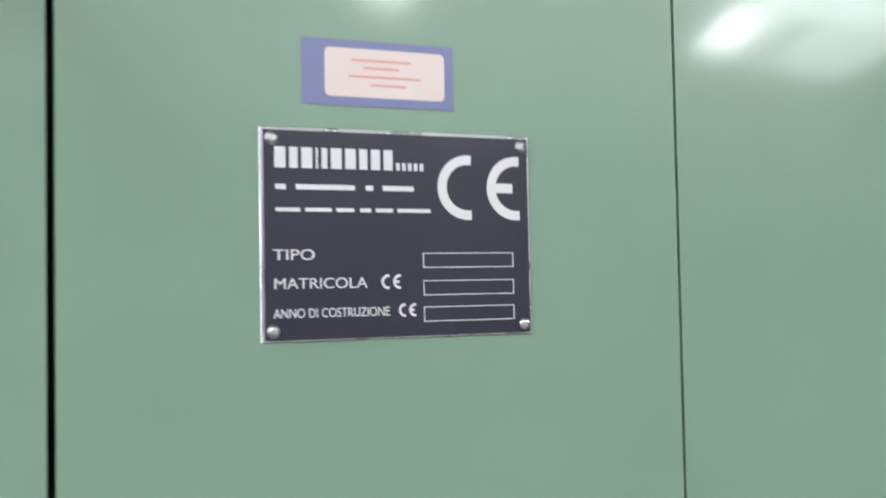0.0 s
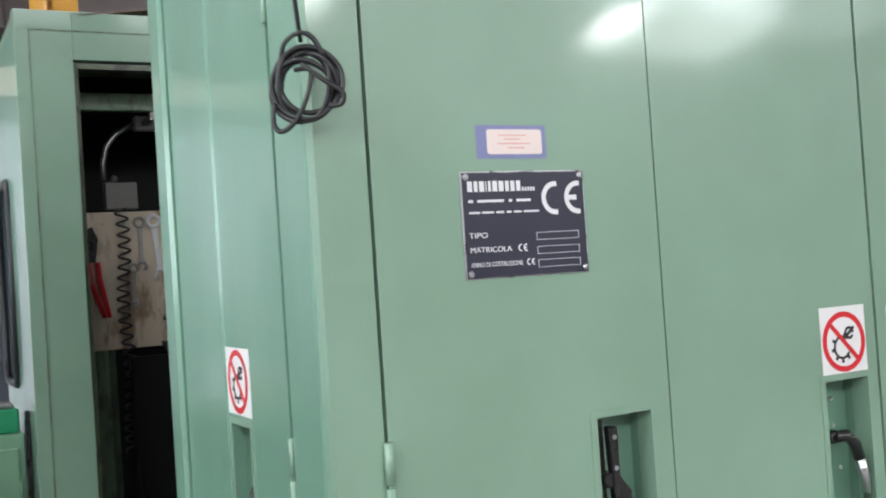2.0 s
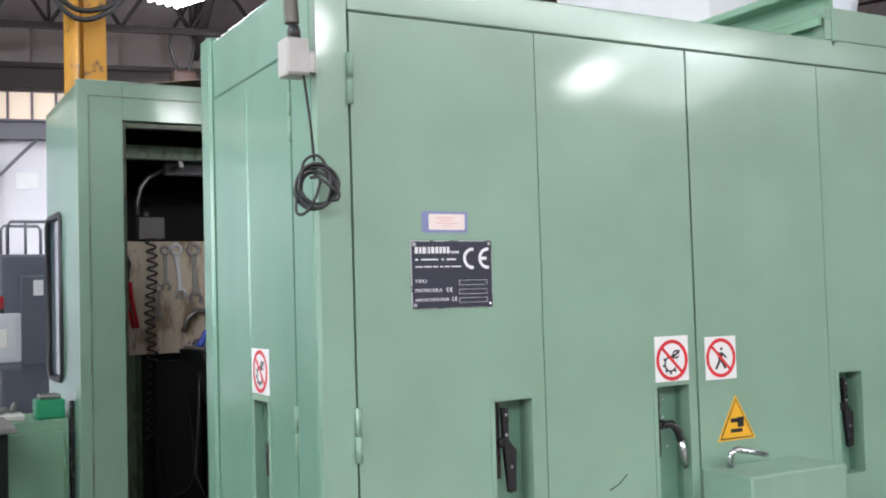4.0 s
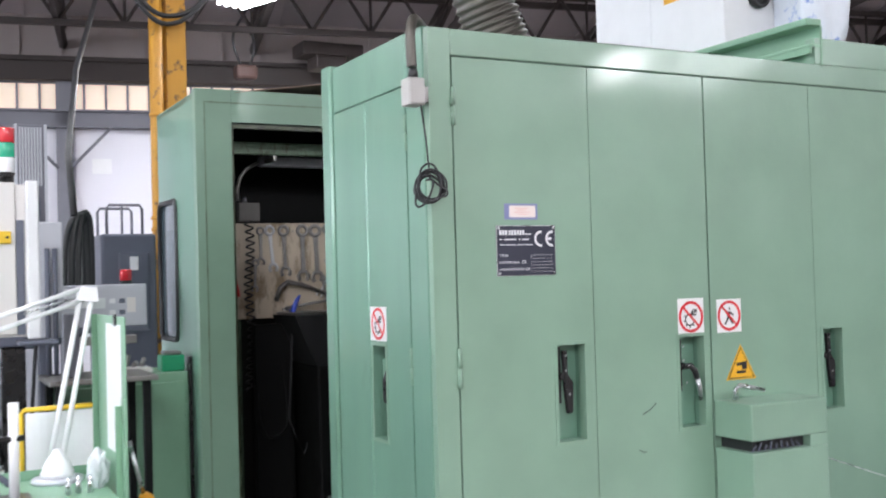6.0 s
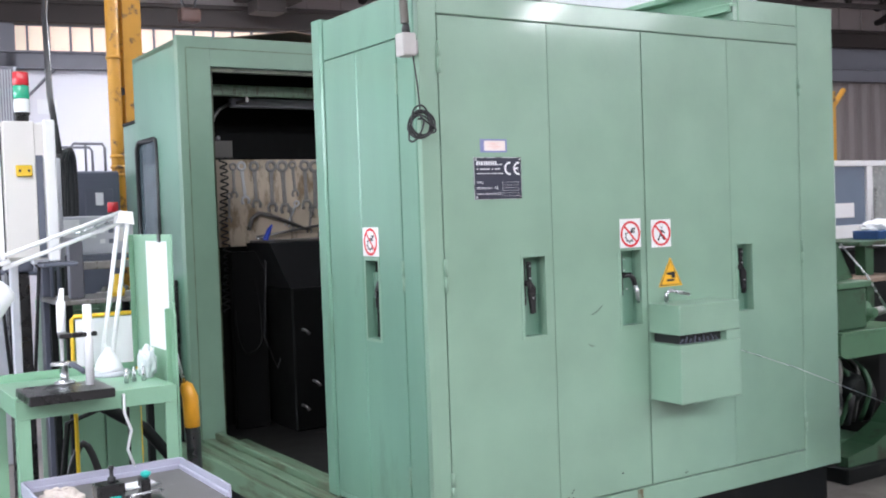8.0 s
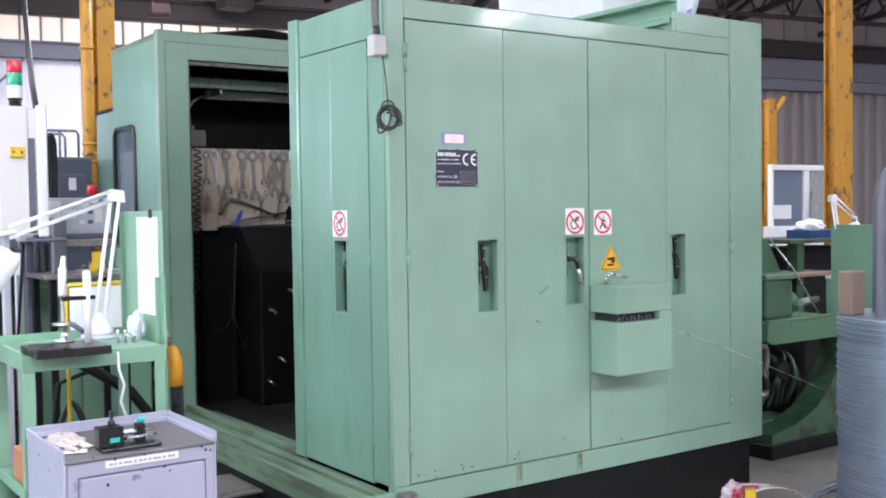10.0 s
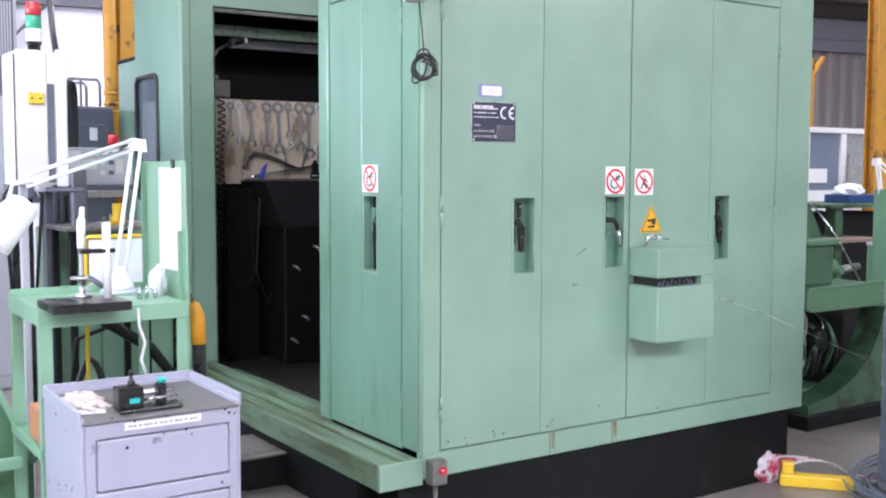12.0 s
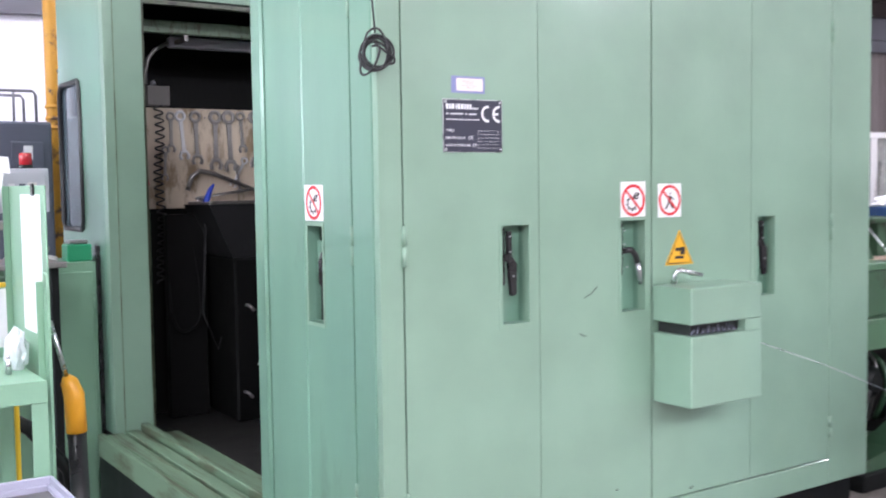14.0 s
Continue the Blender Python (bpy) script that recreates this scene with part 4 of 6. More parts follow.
part("deck", boxed(0.202, 2.27, 0.905, 3.28, 0.371, 0.40, 0.002), material("oily_deck_plate", (0.018, 0.017, 0.016), 0.5, metal=0.2, var=0.35, scale=5, fine=50, bump=0.2, stain=(0.11, 0.10, 0.09), stain_at=0.64, stain_scale=7), booth, "oily steel deck plate")
part("inner_jamb", boxed(0.10, 0.26, 2.93, 2.96, 0.41, 1.53, 0.003), GREEN_DIRTY, booth)
part("inner_beam", boxed(0.1, 2.2, 2.70, 2.74, 2.452, 2.52, 0.004), GREEN_DIRTY, booth, "grimy green cross beam")
sheet = thing("loose_sheet", "bent brown metal sheet lying on the booth roof", "sheet", (0.55, 2.72, 2.737))
part("sheet", prism(bmesh.new(), [(-0.45, 0.0), (0.05, 0.075), (0.55, 0.03), (0.55, 0.034), (0.05, 0.08), (-0.45, 0.005)], "y", -0.3, 0.5), PALLET, sheet)
TERMINAL = material("grey_box_paint", (0.14, 0.13, 0.12), 0.5, var=0.15, scale=12, stain=(0.12, 0.11, 0.10), stain_at=0.6, stain_scale=20)
ins = thing("inspection_lamp", "grey inspection light housing with bent conduit and terminal box", "lamp", (0, 2.9, 0))
part("housing", boxed(0.375, 1.6, -0.03, 0.03, 2.405, 2.462, 0.006), GREY_ENAMEL, ins)
part("conduit", tube(bmesh.new(), [(0.245, 0, 2.205), (0.245, 0, 2.27), (0.262, 0, 2.34), (0.30, 0, 2.39), (0.374, 0, 2.43)], 0.011, 8), STEEL_DULL, ins)
part("terminal_box", boxed(0.245, 0.37, -0.02, 0.03, 2.088, 2.195, 0.004), TERMINAL, ins)
part("cap", lathe(bmesh.new(), [(0.014, 2.2005), (0.014, 2.215), (0.006, 2.225)], (0.285, 0, 0), 10), STEEL, ins)
part("hanger", boxed(0.4, 0.42, -0.19, -0.155, 2.42, 2.451, 0), STEEL_DULL, ins)
part("hanger_arm", boxed(0.4, 0.42, -0.154, -0.031, 2.42, 2.44, 0), STEEL_DULL, ins)

board = thing("tool_board", "grimy plywood tool board inside the booth", "board", (0.128, 2.9, 1.53))
part("panel", boxed(0, 1.55, 0, 0.025, 0, 0.548, 0.003), WOOD, board)
part("support", boxed(0.1, 1.4, 0.03, 0.07, -1.13, 0.5, 0), SHADE_BLACK, board)
bm = bmesh.new()
for i in range(16):
    x = 0.1 + i * 0.085
    tube(bm, [(x, -0.0005, 0.5), (x, -0.018, 0.5)], 0.003, 5)
part("hooks", bm, STEEL_DULL, board)


def wrench(x, z, length, lean=0.0, bright=False, ring_up=True):
    """A combination wrench hanging flat on the board: ring end, shank, open jaw."""
    w = thing("wrench", "bright steel combination wrench on the board" if bright else "dull oily combination wrench on the board", "wrench", (x, 2.892, z), group="wrenches on the board")
    k = length
    bm = bmesh.new()
    prism(bm, [(-0.05 * k, -0.13 * k), (0.05 * k, -0.13 * k), (0.036 * k, -0.45 * k), (0.042 * k, -0.86 * k), (-0.042 * k, -0.86 * k), (-0.036 * k, -0.45 * k)], "y", -0.008, 0.0)
    part("shank", turned(bm, pose(0, 0, 0, 0, lean)), STEEL_PALE if bright else WRENCH_STEEL, w)
    n = 12
    ring = [(0.098 * k * math.cos(2 * math.pi * i / n), -0.06 * k + 0.098 * k * math.sin(2 * math.pi * i / n)) for i in range(n)]
    part("ring_end", turned(tube(bmesh.new(), [(a, -0.004, c) for a, c in ring], 0.036 * k, 6, True), pose(0, 0, 0, 0, lean)), STEEL_PALE if bright else WRENCH_STEEL, w)
    bm = bmesh.new()
    tube(bm, [(-0.07 * k, -0.004, -1.03 * k), (-0.10 * k, -0.004, -0.95 * k), (-0.06 * k, -0.004, -0.86 * k), (0.06 * k, -0.004, -0.86 * k), (0.10 * k, -0.004, -0.95 * k), (0.07 * k, -0.004, -1.03 * k)], 0.036 * k, 6)
    part("jaw", turned(bm, pose(0, 0, 0, 0, lean)), STEEL_PALE if bright else WRENCH_STEEL, w)


for x, z, ln, lean, br in ((0.372, 2.045, 0.20, 0, 0), (0.425, 2.05, 0.245, -5, 1), (0.51, 2.05, 0.27, -2, 0), (0.626, 2.052, 0.30, 0, 0), (0.704, 2.052, 0.31, -2, 0), (0.775, 2.055, 0.21, -4, 0), (0.862, 2.055, 0.29, -1, 0), (0.935, 2.05, 0.33, 1, 0), (1.01, 2.055, 0.30, 0, 1), (1.09, 2.05, 0.28, 2, 0), (1.17, 2.05, 0.30, 0, 0), (0.34, 1.86, 0.17, 3, 0), (0.80, 1.80, 0.17, 28, 1), (0.745, 1.76, 0.15, -8, 0), (0.90, 1.76, 0.16, 8, 0), (0.98, 1.75, 0.17, -4, 1), (1.08, 1.76, 0.17, 4, 0)):
    wrench(x, z, ln, lean, br)
for x, z, w, h in ((0.93, 1.60, 0.06, 0.12), (1.08, 1.60, 0.06, 0.2)):
    cl = thing("tool_holder", "black steel tool holder standing at the tool board", "tool", (x, 2.80, 1.5665), group="tool holders on the press")
    part("body", lathe(bmesh.new(), [(w * 0.5, 0), (w * 0.5, h * 0.3), (w * 0.35, h * 0.35), (w * 0.35, h * 0.8), (w * 0.2, h * 0.85), (w * 0.18, h)], (0, 0, 0), 12), SHADE_BLACK, cl)
    part("collar", lathe(bmesh.new(), [(w * 0.52, h * 0.1), (w * 0.54, h * 0.14), (w * 0.52, h * 0.2)], (0, 0, 0), 12), STEEL, cl, "bright collar")
dc = thing("dark_cable", "black cable hanging in loops inside the booth", "cable", (0.33, 2.70, 0))
part("cable", tube(bmesh.new(), curve([(-0.03, 0.1, 1.25), (-0.05, 0.0, 1.0), (0.0, 0.0, 0.88), (0.10, 0.0, 0.92), (0.12, 0.02, 1.1), (0.10, 0.06, 1.35)]), 0.008, 6), SHADE_BLACK, dc)
lev = thing("bent_lever", "bent steel lever bar hooked over the tool board", "lever", (0, 2.87, 0))
part("bar", tube(bmesh.new(), [(0.45, 0, 1.63), (0.475, 0, 1.70), (0.52, 0, 1.735), (0.6, 0, 1.72), (0.86, 0, 1.62)], [0.014, 0.014, 0.014, 0.012, 0.010], 8), STEEL_DULL, lev)
lev2 = thing("tommy_bar", "dark steel tommy bar leaning on the tool board", "lever", (0, 2.86, 0))
part("bar", tube(bmesh.new(), [(0.5, 0, 1.585), (1.02, 0.005, 1.655)], 0.008, 8), STEEL_DULL, lev2)
pl = thing("pliers", "slip-joint pliers with red handles on the tool board", "pliers", (0.165, 2.885, 2.0))
part("jaws", prism(bmesh.new(), [(-0.03, 0.0), (0.02, 0.02), (0.04, -0.03), (0.025, -0.12), (-0.005, -0.12), (-0.02, -0.05)], "y", -0.012, 0.0), PLASTIC_BLACK, pl, "black jaws")
for s, ex_ in ((0.0, 0.0), (0.035, 0.045)):
    part("grip", tube(bmesh.new(), [(0.0 + s, -0.006, -0.12), (0.005 + s, -0.008, -0.2), (0.05 + ex_ * 0.4, -0.008, -0.34)], [0.010, 0.012, 0.009], 8), RED_INK, pl, "red dipped grip")
spi = thing("spiral_cable", "black spiral cable hanging in front of the tool board", "cable", (0.295, 2.865, 0))
pts = []
for i in range(230):
    a = i * 0.62
    z = 2.09 - i * 0.0042
    pts.append((0.024 * math.cos(a) + 0.008 * math.sin(i * 0.05), 0.02 * math.sin(a) * 0.6, z))
part("coil", tube(bmesh.new(), pts, 0.005, 5), RUBBER, spi)
gun = thing("air_gun", "blue-handled air gun hung at the press", "tool", (0.47, 2.66, 1.57))
part("handle", tube(bmesh.new(), [(0, 0, -0.08), (0.005, 0, 0.0), (0.03, 0, 0.06), (0.05, 0, 0.09)], [0.014, 0.018, 0.014, 0.006], 8), BLUE_RAG, gun)
part("nozzle", tube(bmesh.new(), [(-0.055, 0, 0.015), (0.0, 0, 0.005)], 0.006, 6), STEEL, gun)
part("hose", tube(bmesh.new(), [(0, 0, -0.08), (-0.01, 0.0, -0.3), (-0.03, 0, -0.6), (0.05, 0, -0.8), (0.14, 0, -0.55)], 0.006, 6), RUBBER, gun)
ram = thing("press_machine", "black oily press body, darkened with the booth's shade, with sloping hood under the tool board", "machine", (0, 0, 0.401))
# body colour includes the booth's shade
part("column", boxed(0.54, 1.7, 2.45, 2.85, 0.0, 0.87, 0.01), SHADE_BLACK, ram)
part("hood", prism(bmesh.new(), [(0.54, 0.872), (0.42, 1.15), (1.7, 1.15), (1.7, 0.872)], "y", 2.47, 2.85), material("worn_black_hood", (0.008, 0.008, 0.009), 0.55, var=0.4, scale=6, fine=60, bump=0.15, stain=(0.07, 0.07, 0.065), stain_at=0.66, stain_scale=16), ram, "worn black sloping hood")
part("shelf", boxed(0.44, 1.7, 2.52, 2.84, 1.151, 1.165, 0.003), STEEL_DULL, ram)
part("skirt", boxed(0.28, 0.5, 2.75, 2.80, 0.0, 1.1, 0.004), SHADE_BLACK, ram)
for i in range(8):
    part("bolt", lathe(bmesh.new(), [(0.009, 0), (0.008, 0.006)], seg=8, m=pose(0.82, 2.4495, 0.15 + i * 0.09, 90)), STEEL_DULL, ram)
part("edge_wear", tube(bmesh.new(), [(0.425, 2.468, 1.14), (0.50, 2.468, 0.96), (0.535, 2.448, 0.87), (0.538, 2.448, 0.30)], 0.0016, 6), BLACK, ram, "worn edge")
for i, (x, z) in enumerate(((0.60, 0.62), (0.66, 0.30), (0.58, 0.16), (0.74, 0.74))):
    part("fitting", tube(bmesh.new(), [(x, 2.449, z), (x + 0.01, 2.42, z - 0.005), (x + 0.03, 2.41, z - 0.03)], 0.009, 8), STEEL_DULL, ram, "small steel fitting")
rag = thing("rag", "crumpled grey rag on the booth deck", "rag", (0.62, 1.9, 0.4003))
bm = bmesh.new()
bmesh.ops.create_icosphere(bm, subdivisions=3, radius=1.0)
for v in bm.verts:
    k = 1 + 0.35 * noise.noise(v.co * 2.4)
    v.co = Vector((v.co.x * 0.08 * k, v.co.y * 0.06 * k, max(0.0, 0.018 + v.co.z * 0.03 * k)))
part("cloth", bm, material("grey_rag", (0.30, 0.28, 0.26), 0.9, var=0.3, scale=30, bump=0.3), rag)

rc = thing("machine_cabinet", "green steel machine cabinet with black top edge behind the booth", "cabinet", (0.325, 4.55, 0))
part("body", boxed(0, 0.5, 0, 0.6, 0, 2.48, 0.008), GREEN_SIDE, rc)
part("top_edge", boxed(-0.005, 0.505, -0.005, 0.605, 2.481, 2.505, 0.004), BLACK, rc, "black top edge")

# ---- bench with inspection gear ----
bench = thing("steel_bench", "light green welded steel bench with tall side panel", "bench", (-1.44, 0.13, 0))
TW, TD, TZ = 0.51, 0.48, 1.148
part("top", boxed(0.0, TW, 0.0, TD, TZ - 0.006, TZ, 0.001), GREEN_LIGHT, bench)
part("front_apron", boxed(0.0, TW, -0.004, 0.0, TZ - 0.055, TZ + 0.003, 0.001), GREEN_LIGHT, bench)
part("left_apron", boxed(-0.004, 0.0, -0.004, TD, TZ - 0.05, TZ + 0.015, 0.001), GREEN_LIGHT, bench)
part("back_apron", boxed(0.0, TW, TD, TD + 0.004, TZ - 0.05, TZ + 0.03, 0.001), GREEN_LIGHT, bench)
for x in (0.0, TW - 0.04):
    for y in (0.0, TD - 0.04):
        bm = bmesh.new()
        box(bm, x, x + 0.04, y, y + 0.005, 0.0, TZ - 0.056)
        box(bm, x if x == 0 else x + 0.035, x + 0.005 if x == 0 else x + 0.04, y + 0.005, y + 0.04, 0.0, TZ - 0.056)
        part("leg", bm, GREEN_LIGHT, bench)
part("shelf", boxed(0.006, TW - 0.006, 0.006, TD - 0.006, 0.66, 0.67, 0.001), GREEN_LIGHT, bench)
part("shelf_rail", boxed(-0.006, -0.001, 0.0, TD, 0.64, 0.68, 0.001), GREEN_LIGHT, bench)
part("post", prism(bmesh.new(), [(0.052, 0.0), (0.052, 1.38), (0.066, 1.42), (0.09, 1.425), (0.10, 1.41), (0.10, 0.0)], "x", 0.53, 0.537), GREEN_LIGHT, bench, "rounded front upright")
part("post_flange", boxed(0.512, 0.53, 0.095, 0.10, 0.0, 1.40, 0.001), GREEN_LIGHT, bench)
pn = part("side_panel", boxed(0.5385, 0.5435, 0.08, 0.54, 1.10, 1.656, 0.002), GREEN_LIGHT, bench, "tall green side panel")
pn2 = part("panel_flange", boxed(0.52, 0.5384, 0.535, 0.54, 1.15, 1.656, 0.001), GREEN_LIGHT, bench)
part("notch_shade", prism(bmesh.new(), [(0.10, 1.20), (0.135, 1.26), (0.155, 1.25), (0.12, 1.18)], "x", 0.5376, 0.5384), STEEL_DULL, bench, "grey lozenge patch")
sh = thing("drawing_sheet", "white paper sheet clipped to the green bench panel", "paper", (-1.44 + 0.5375, 0.13, 0))
part("sheet", boxed(-0.0012, 0.0, 0.125, 0.37, 1.245, 1.632, 0), PAPER, sh)
part("clip", boxed(-0.006, 0.0, 0.19, 0.215, 1.628, 1.662, 0.001), PLASTIC_BLACK, sh, "black clip")
box_card = thing("carton", "small brown carton on the bench shelf", "carton", (-1.345, 0.29, 0.6705))
part("box", boxed(-0.08, 0.06, -0.1, 0.1, 0, 0.12, 0.003), CARDBOARD, box_card)

st = thing("dial_comparator", "dial comparator stand with chrome column on a black base", "gauge", (-1.28, 0.15, TZ + 0.0005))
part("base", boxed(-0.14, 0.12, -0.125, 0.10, 0, 0.03, 0.003), PLASTIC_BLACK, st, "black stone base")
part("column", tube(bmesh.new(), [(0.073, 0.0, 0.0305), (0.073, 0.0, 0.292)], 0.014, 12), WHITE_ENAMEL, st, "bright column")
part("arm", boxed(-0.02, 0.10, -0.012, 0.012, 0.188, 0.203, 0.003), PLASTIC_BLACK, st)
part("anvil", lathe(bmesh.new(), [(0.034, 0.0305), (0.034, 0.037), (0.015, 0.042), (0.013, 0.088), (0.042, 0.092), (0.042, 0.099), (0.0, 0.1)], (0.013, 0.092, 0), 20), STEEL, st)
part("spindle", tube(bmesh.new(), [(0.008, 0.09, 0.105), (0.008, 0.09, 0.19), (0.009, 0.09, 0.20), (0.011, 0.09, 0.30), (0.012, 0.09, 0.305), (0.016, 0.09, 0.345)], [0.006, 0.007, 0.014, 0.015, 0.010, 0.008], 12), WHITE_ENAMEL, st, "white probe barrel")
part("spindle_holder", boxed(-0.008, 0.024, 0.0125, 0.075, 0.19, 0.202, 0.002), PLASTIC_BLACK, st)
part("clamp_knob", tube(bmesh.new(), [(0.02, 0.05, 0.10), (0.045, 0.04, 0.085), (0.062, 0.02, 0.07)], 0.009, 8), GREY_DARK, st, "slate-grey clamp lever")
bgc = thing("plastic_bag", "crumpled clear plastic bag standing on the bench", "bag", (-0.955, 0.36, TZ + 0.0005))
bm = bmesh.new()
bmesh.ops.create_icosphere(bm, subdivisions=3, radius=1.0)
for v in bm.verts:
    k = 1 + 0.35 * noise.noise(v.co * 2.2) + 0.15 * noise.noise(v.co * 5.0)
    v.co = Vector((v.co.x * 0.03 * k, v.co.y * 0.03 * k, max(0.0, 0.05 + v.co.z * 0.065 * k)))
part("film", bm, material("clear_film", (0.62, 0.66, 0.68), 0.2, var=0.12, scale=20, fine=50, bump=0.3), bgc)
cup = thing("glass_jar", "small clear jar on the bench", "jar", (-0.945, 0.44, TZ + 0.0005))
part("jar", lathe(bmesh.new(), [(0.022, 0), (0.025, 0.01), (0.025, 0.07), (0.018, 0.085), (0.018, 0.09)], (0, 0, 0), 14), LAMP_CLEAR, cup)
for i in range(3):
    sp = thing("steel_pin", "small bright steel pin standing on the bench", "pin", (-1.05 + 0.03 * i, 0.30 + 0.012 * (i % 2), TZ + 0.0005), group="steel pins on the bench")
    part("pin", lathe(bmesh.new(), [(0.008, 0), (0.008, 0.035), (0.005, 0.037), (0.005, 0.05)], (0, 0, 0), 8), STEEL, sp)


def arm_lamp(at, turn, lean):
    """A white balanced-arm lamp: clamp, two parallel rods, elbow, two rods, drum shade."""
    l = thing("arm_lamp", "white balanced-arm work lamp clamped on a bench", "lamp", at, turn, "arm lamps")
    part("foot", lathe(bmesh.new(), [(0.075, 0.0), (0.078, 0.006), (0.075, 0.014), (0.02, 0.016)], (0, 0, 0), 22), GREY_ENAMEL, l, "grey round foot")
    part("clamp", lathe(bmesh.new(), [(0.05, 0.0165), (0.05, 0.03), (0.038, 0.06), (0.02, 0.085), (0.012, 0.10)], (0, 0, 0), 18), WHITE_ENAMEL, l)
    e = Vector((0.12, lean, 0.575))
    for dx in (-0.018, 0.018):
        part("lower_arm", tube(bmesh.new(), [(dx, 0, 0.08), (e.x + dx, e.y, e.z)], 0.0085, 8), WHITE_ENAMEL, l)
    part("elbow", prism(bmesh.new(), [(e.x - 0.035, e.z - 0.02), (e.x + 0.035, e.z - 0.03), (e.x + 0.03, e.z + 0.02), (e.x - 0.02, e.z + 0.025)], "y", e.y - 0.02, e.y + 0.02), WHITE_ENAMEL, l)
    h = Vector((-0.365, -0.15, 0.435))
    for dz in (-0.02, 0.02):
        part("upper_arm", tube(bmesh.new(), [(e.x - 0.01, e.y, e.z + dz), (h.x, h.y, h.z + dz)], 0.0075, 8), WHITE_ENAMEL, l)
    part("spring", tube(bmesh.new(), [(e.x - 0.03, e.y + 0.012, e.z - 0.01), (e.x - 0.2, e.y - 0.09, e.z - 0.055)], 0.004, 6), STEEL, l)
    part("joint", tube(bmesh.new(), [h + Vector((0.02, 0, 0)), h + Vector((-0.05, -0.01, -0.01)), h + Vector((-0.06, -0.01, -0.05)), h + Vector((-0.02, 0, -0.09))], 0.0085, 8), WHITE_ENAMEL, l)
    d = look(h + Vector((-0.005, -0.01, -0.07)), h + Vector((-0.16, -0.03, -0.26))) @ pose(0, 0, 0, 180)
    part("shade", lathe(bmesh.new(), [(0.025, 0.0), (0.05, 0.01), (0.058, 0.025), (0.064, 0.16), (0.066, 0.19), (0.06, 0.19), (0.054, 0.045), (0.0, 0.03)], seg=22, m=d), WHITE_ENAMEL, l, "white drum shade")
    return l


arm_lamp((-1.05, 0.53, TZ + 0.0005), 0, 0.15)
cab = thing("white_lead", "white cable hanging below the bench", "cable", (-1.13, 0.10, 0))
part("lead", tube(bmesh.new(), [(0.02, 0.02, 1.14), (0.015, 0.0, 1.08), (0.035, 0.0, 1.02), (0.02, 0.0, 0.96), (0.04, 0.0, 0.9)], 0.005, 6), ROPE_WHITE, cab)

# ---- drawer cart ----
cart = thing("tool_cart", "lilac-grey steel drawer cart with worn paint and rubber top", "cart", (-1.44, -0.36, 0))
CW, CD, CZ = 0.505, 0.46, 0.885
part("left_side", boxed(0, 0.012, 0, CD, 0.08, CZ, 0.003), LILAC, cart)
part("right_side", boxed(CW - 0.012, CW, 0, CD, 0.08, CZ, 0.003), LILAC, cart)
part("back", boxed(0.0125, CW - 0.0125, CD - 0.01, CD, 0.08, CZ, 0.002), LILAC, cart)
part("bottom", boxed(0.0125, CW - 0.0125, 0.02, CD - 0.011, 0.08, 0.1, 0), LILAC, cart)
part("left_stile", boxed(0.0125, 0.045, 0.0, 0.02, 0.08, 0.86, 0.002), LILAC, cart)
part("right_stile", boxed(CW - 0.04, CW - 0.0125, 0.0, 0.02, 0.08, 0.86, 0.002), LILAC, cart)
part("top_front", boxed(0.0125, CW - 0.0125, -0.001, 0.02, 0.815, 0.8605, 0.003), LILAC, cart)
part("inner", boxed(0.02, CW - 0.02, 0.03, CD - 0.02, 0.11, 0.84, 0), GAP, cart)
part("top_mat", boxed(0.004, CW - 0.004, -0.006, CD - 0.012, 0.8615, 0.872, 0.004), MAT_GREY, cart, "worn grey rubber top mat")
for a in ((-0.004, 0.004, 0.0, CD), (CW - 0.004, CW + 0.004, 0.0, CD), (0.0, CW, CD - 0.004, CD + 0.004)):
    part("rim", boxed(a[0], a[1], a[2], a[3], CZ - 0.02, CZ + 0.022, 0.003), LILAC, cart)
for z0, z1 in ((0.655, 0.811), (0.44, 0.60), (0.24, 0.42), (0.12, 0.225)):
    dr = part("drawer", boxed(0.048, CW - 0.043, -0.006, 0.02, z0, z1, 0.004), LILAC, cart, "drawer front")
    bm = bmesh.new()
    zc = (z0 + z1) / 2 + 0.01
    if z0 < 0.6:
        box(bm, CW / 2 - 0.01, CW / 2 + 0.06, -0.012, -0.0062, zc + 0.01, zc + 0.02, 0.002)
        part("pull", bm, STEEL_DULL, dr, "worn steel pull")
    else:
        bm.free()
part("mid_rail", boxed(0.03, CW - 0.03, -0.009, 0.018, 0.605, 0.65, 0.004), LILAC, cart)
lb = part("label_strip", boxed(0.13, 0.37, -0.0075, -0.0015, 0.835, 0.857, 0), PAPER, cart, "white paper label strip")
bm = bmesh.new()
for i in range(14):
    box(bm, 0.14 + i * 0.016, 0.14 + i * 0.016 + 0.010 + 0.004 * (i % 3 == 0), -0.0082, -0.0076, 0.842, 0.85)
part("bar", bm, material("pencil_grey", (0.35, 0.35, 0.38), 0.6), lb)
for x in (0.05, CW - 0.05):
    for y in (0.06, CD - 0.06):
        part("caster", turned(lathe(bmesh.new(), [(0.04, -0.012), (0.042, 0), (0.04, 0.012)], seg=14), pose(x, y, 0.042, 0, 90)), RUBBER, cart)
        part("caster_fork", boxed(x - 0.02, x + 0.02, y - 0.015, y + 0.015, 0.0825, 0.09, 0), STEEL_DULL, cart)
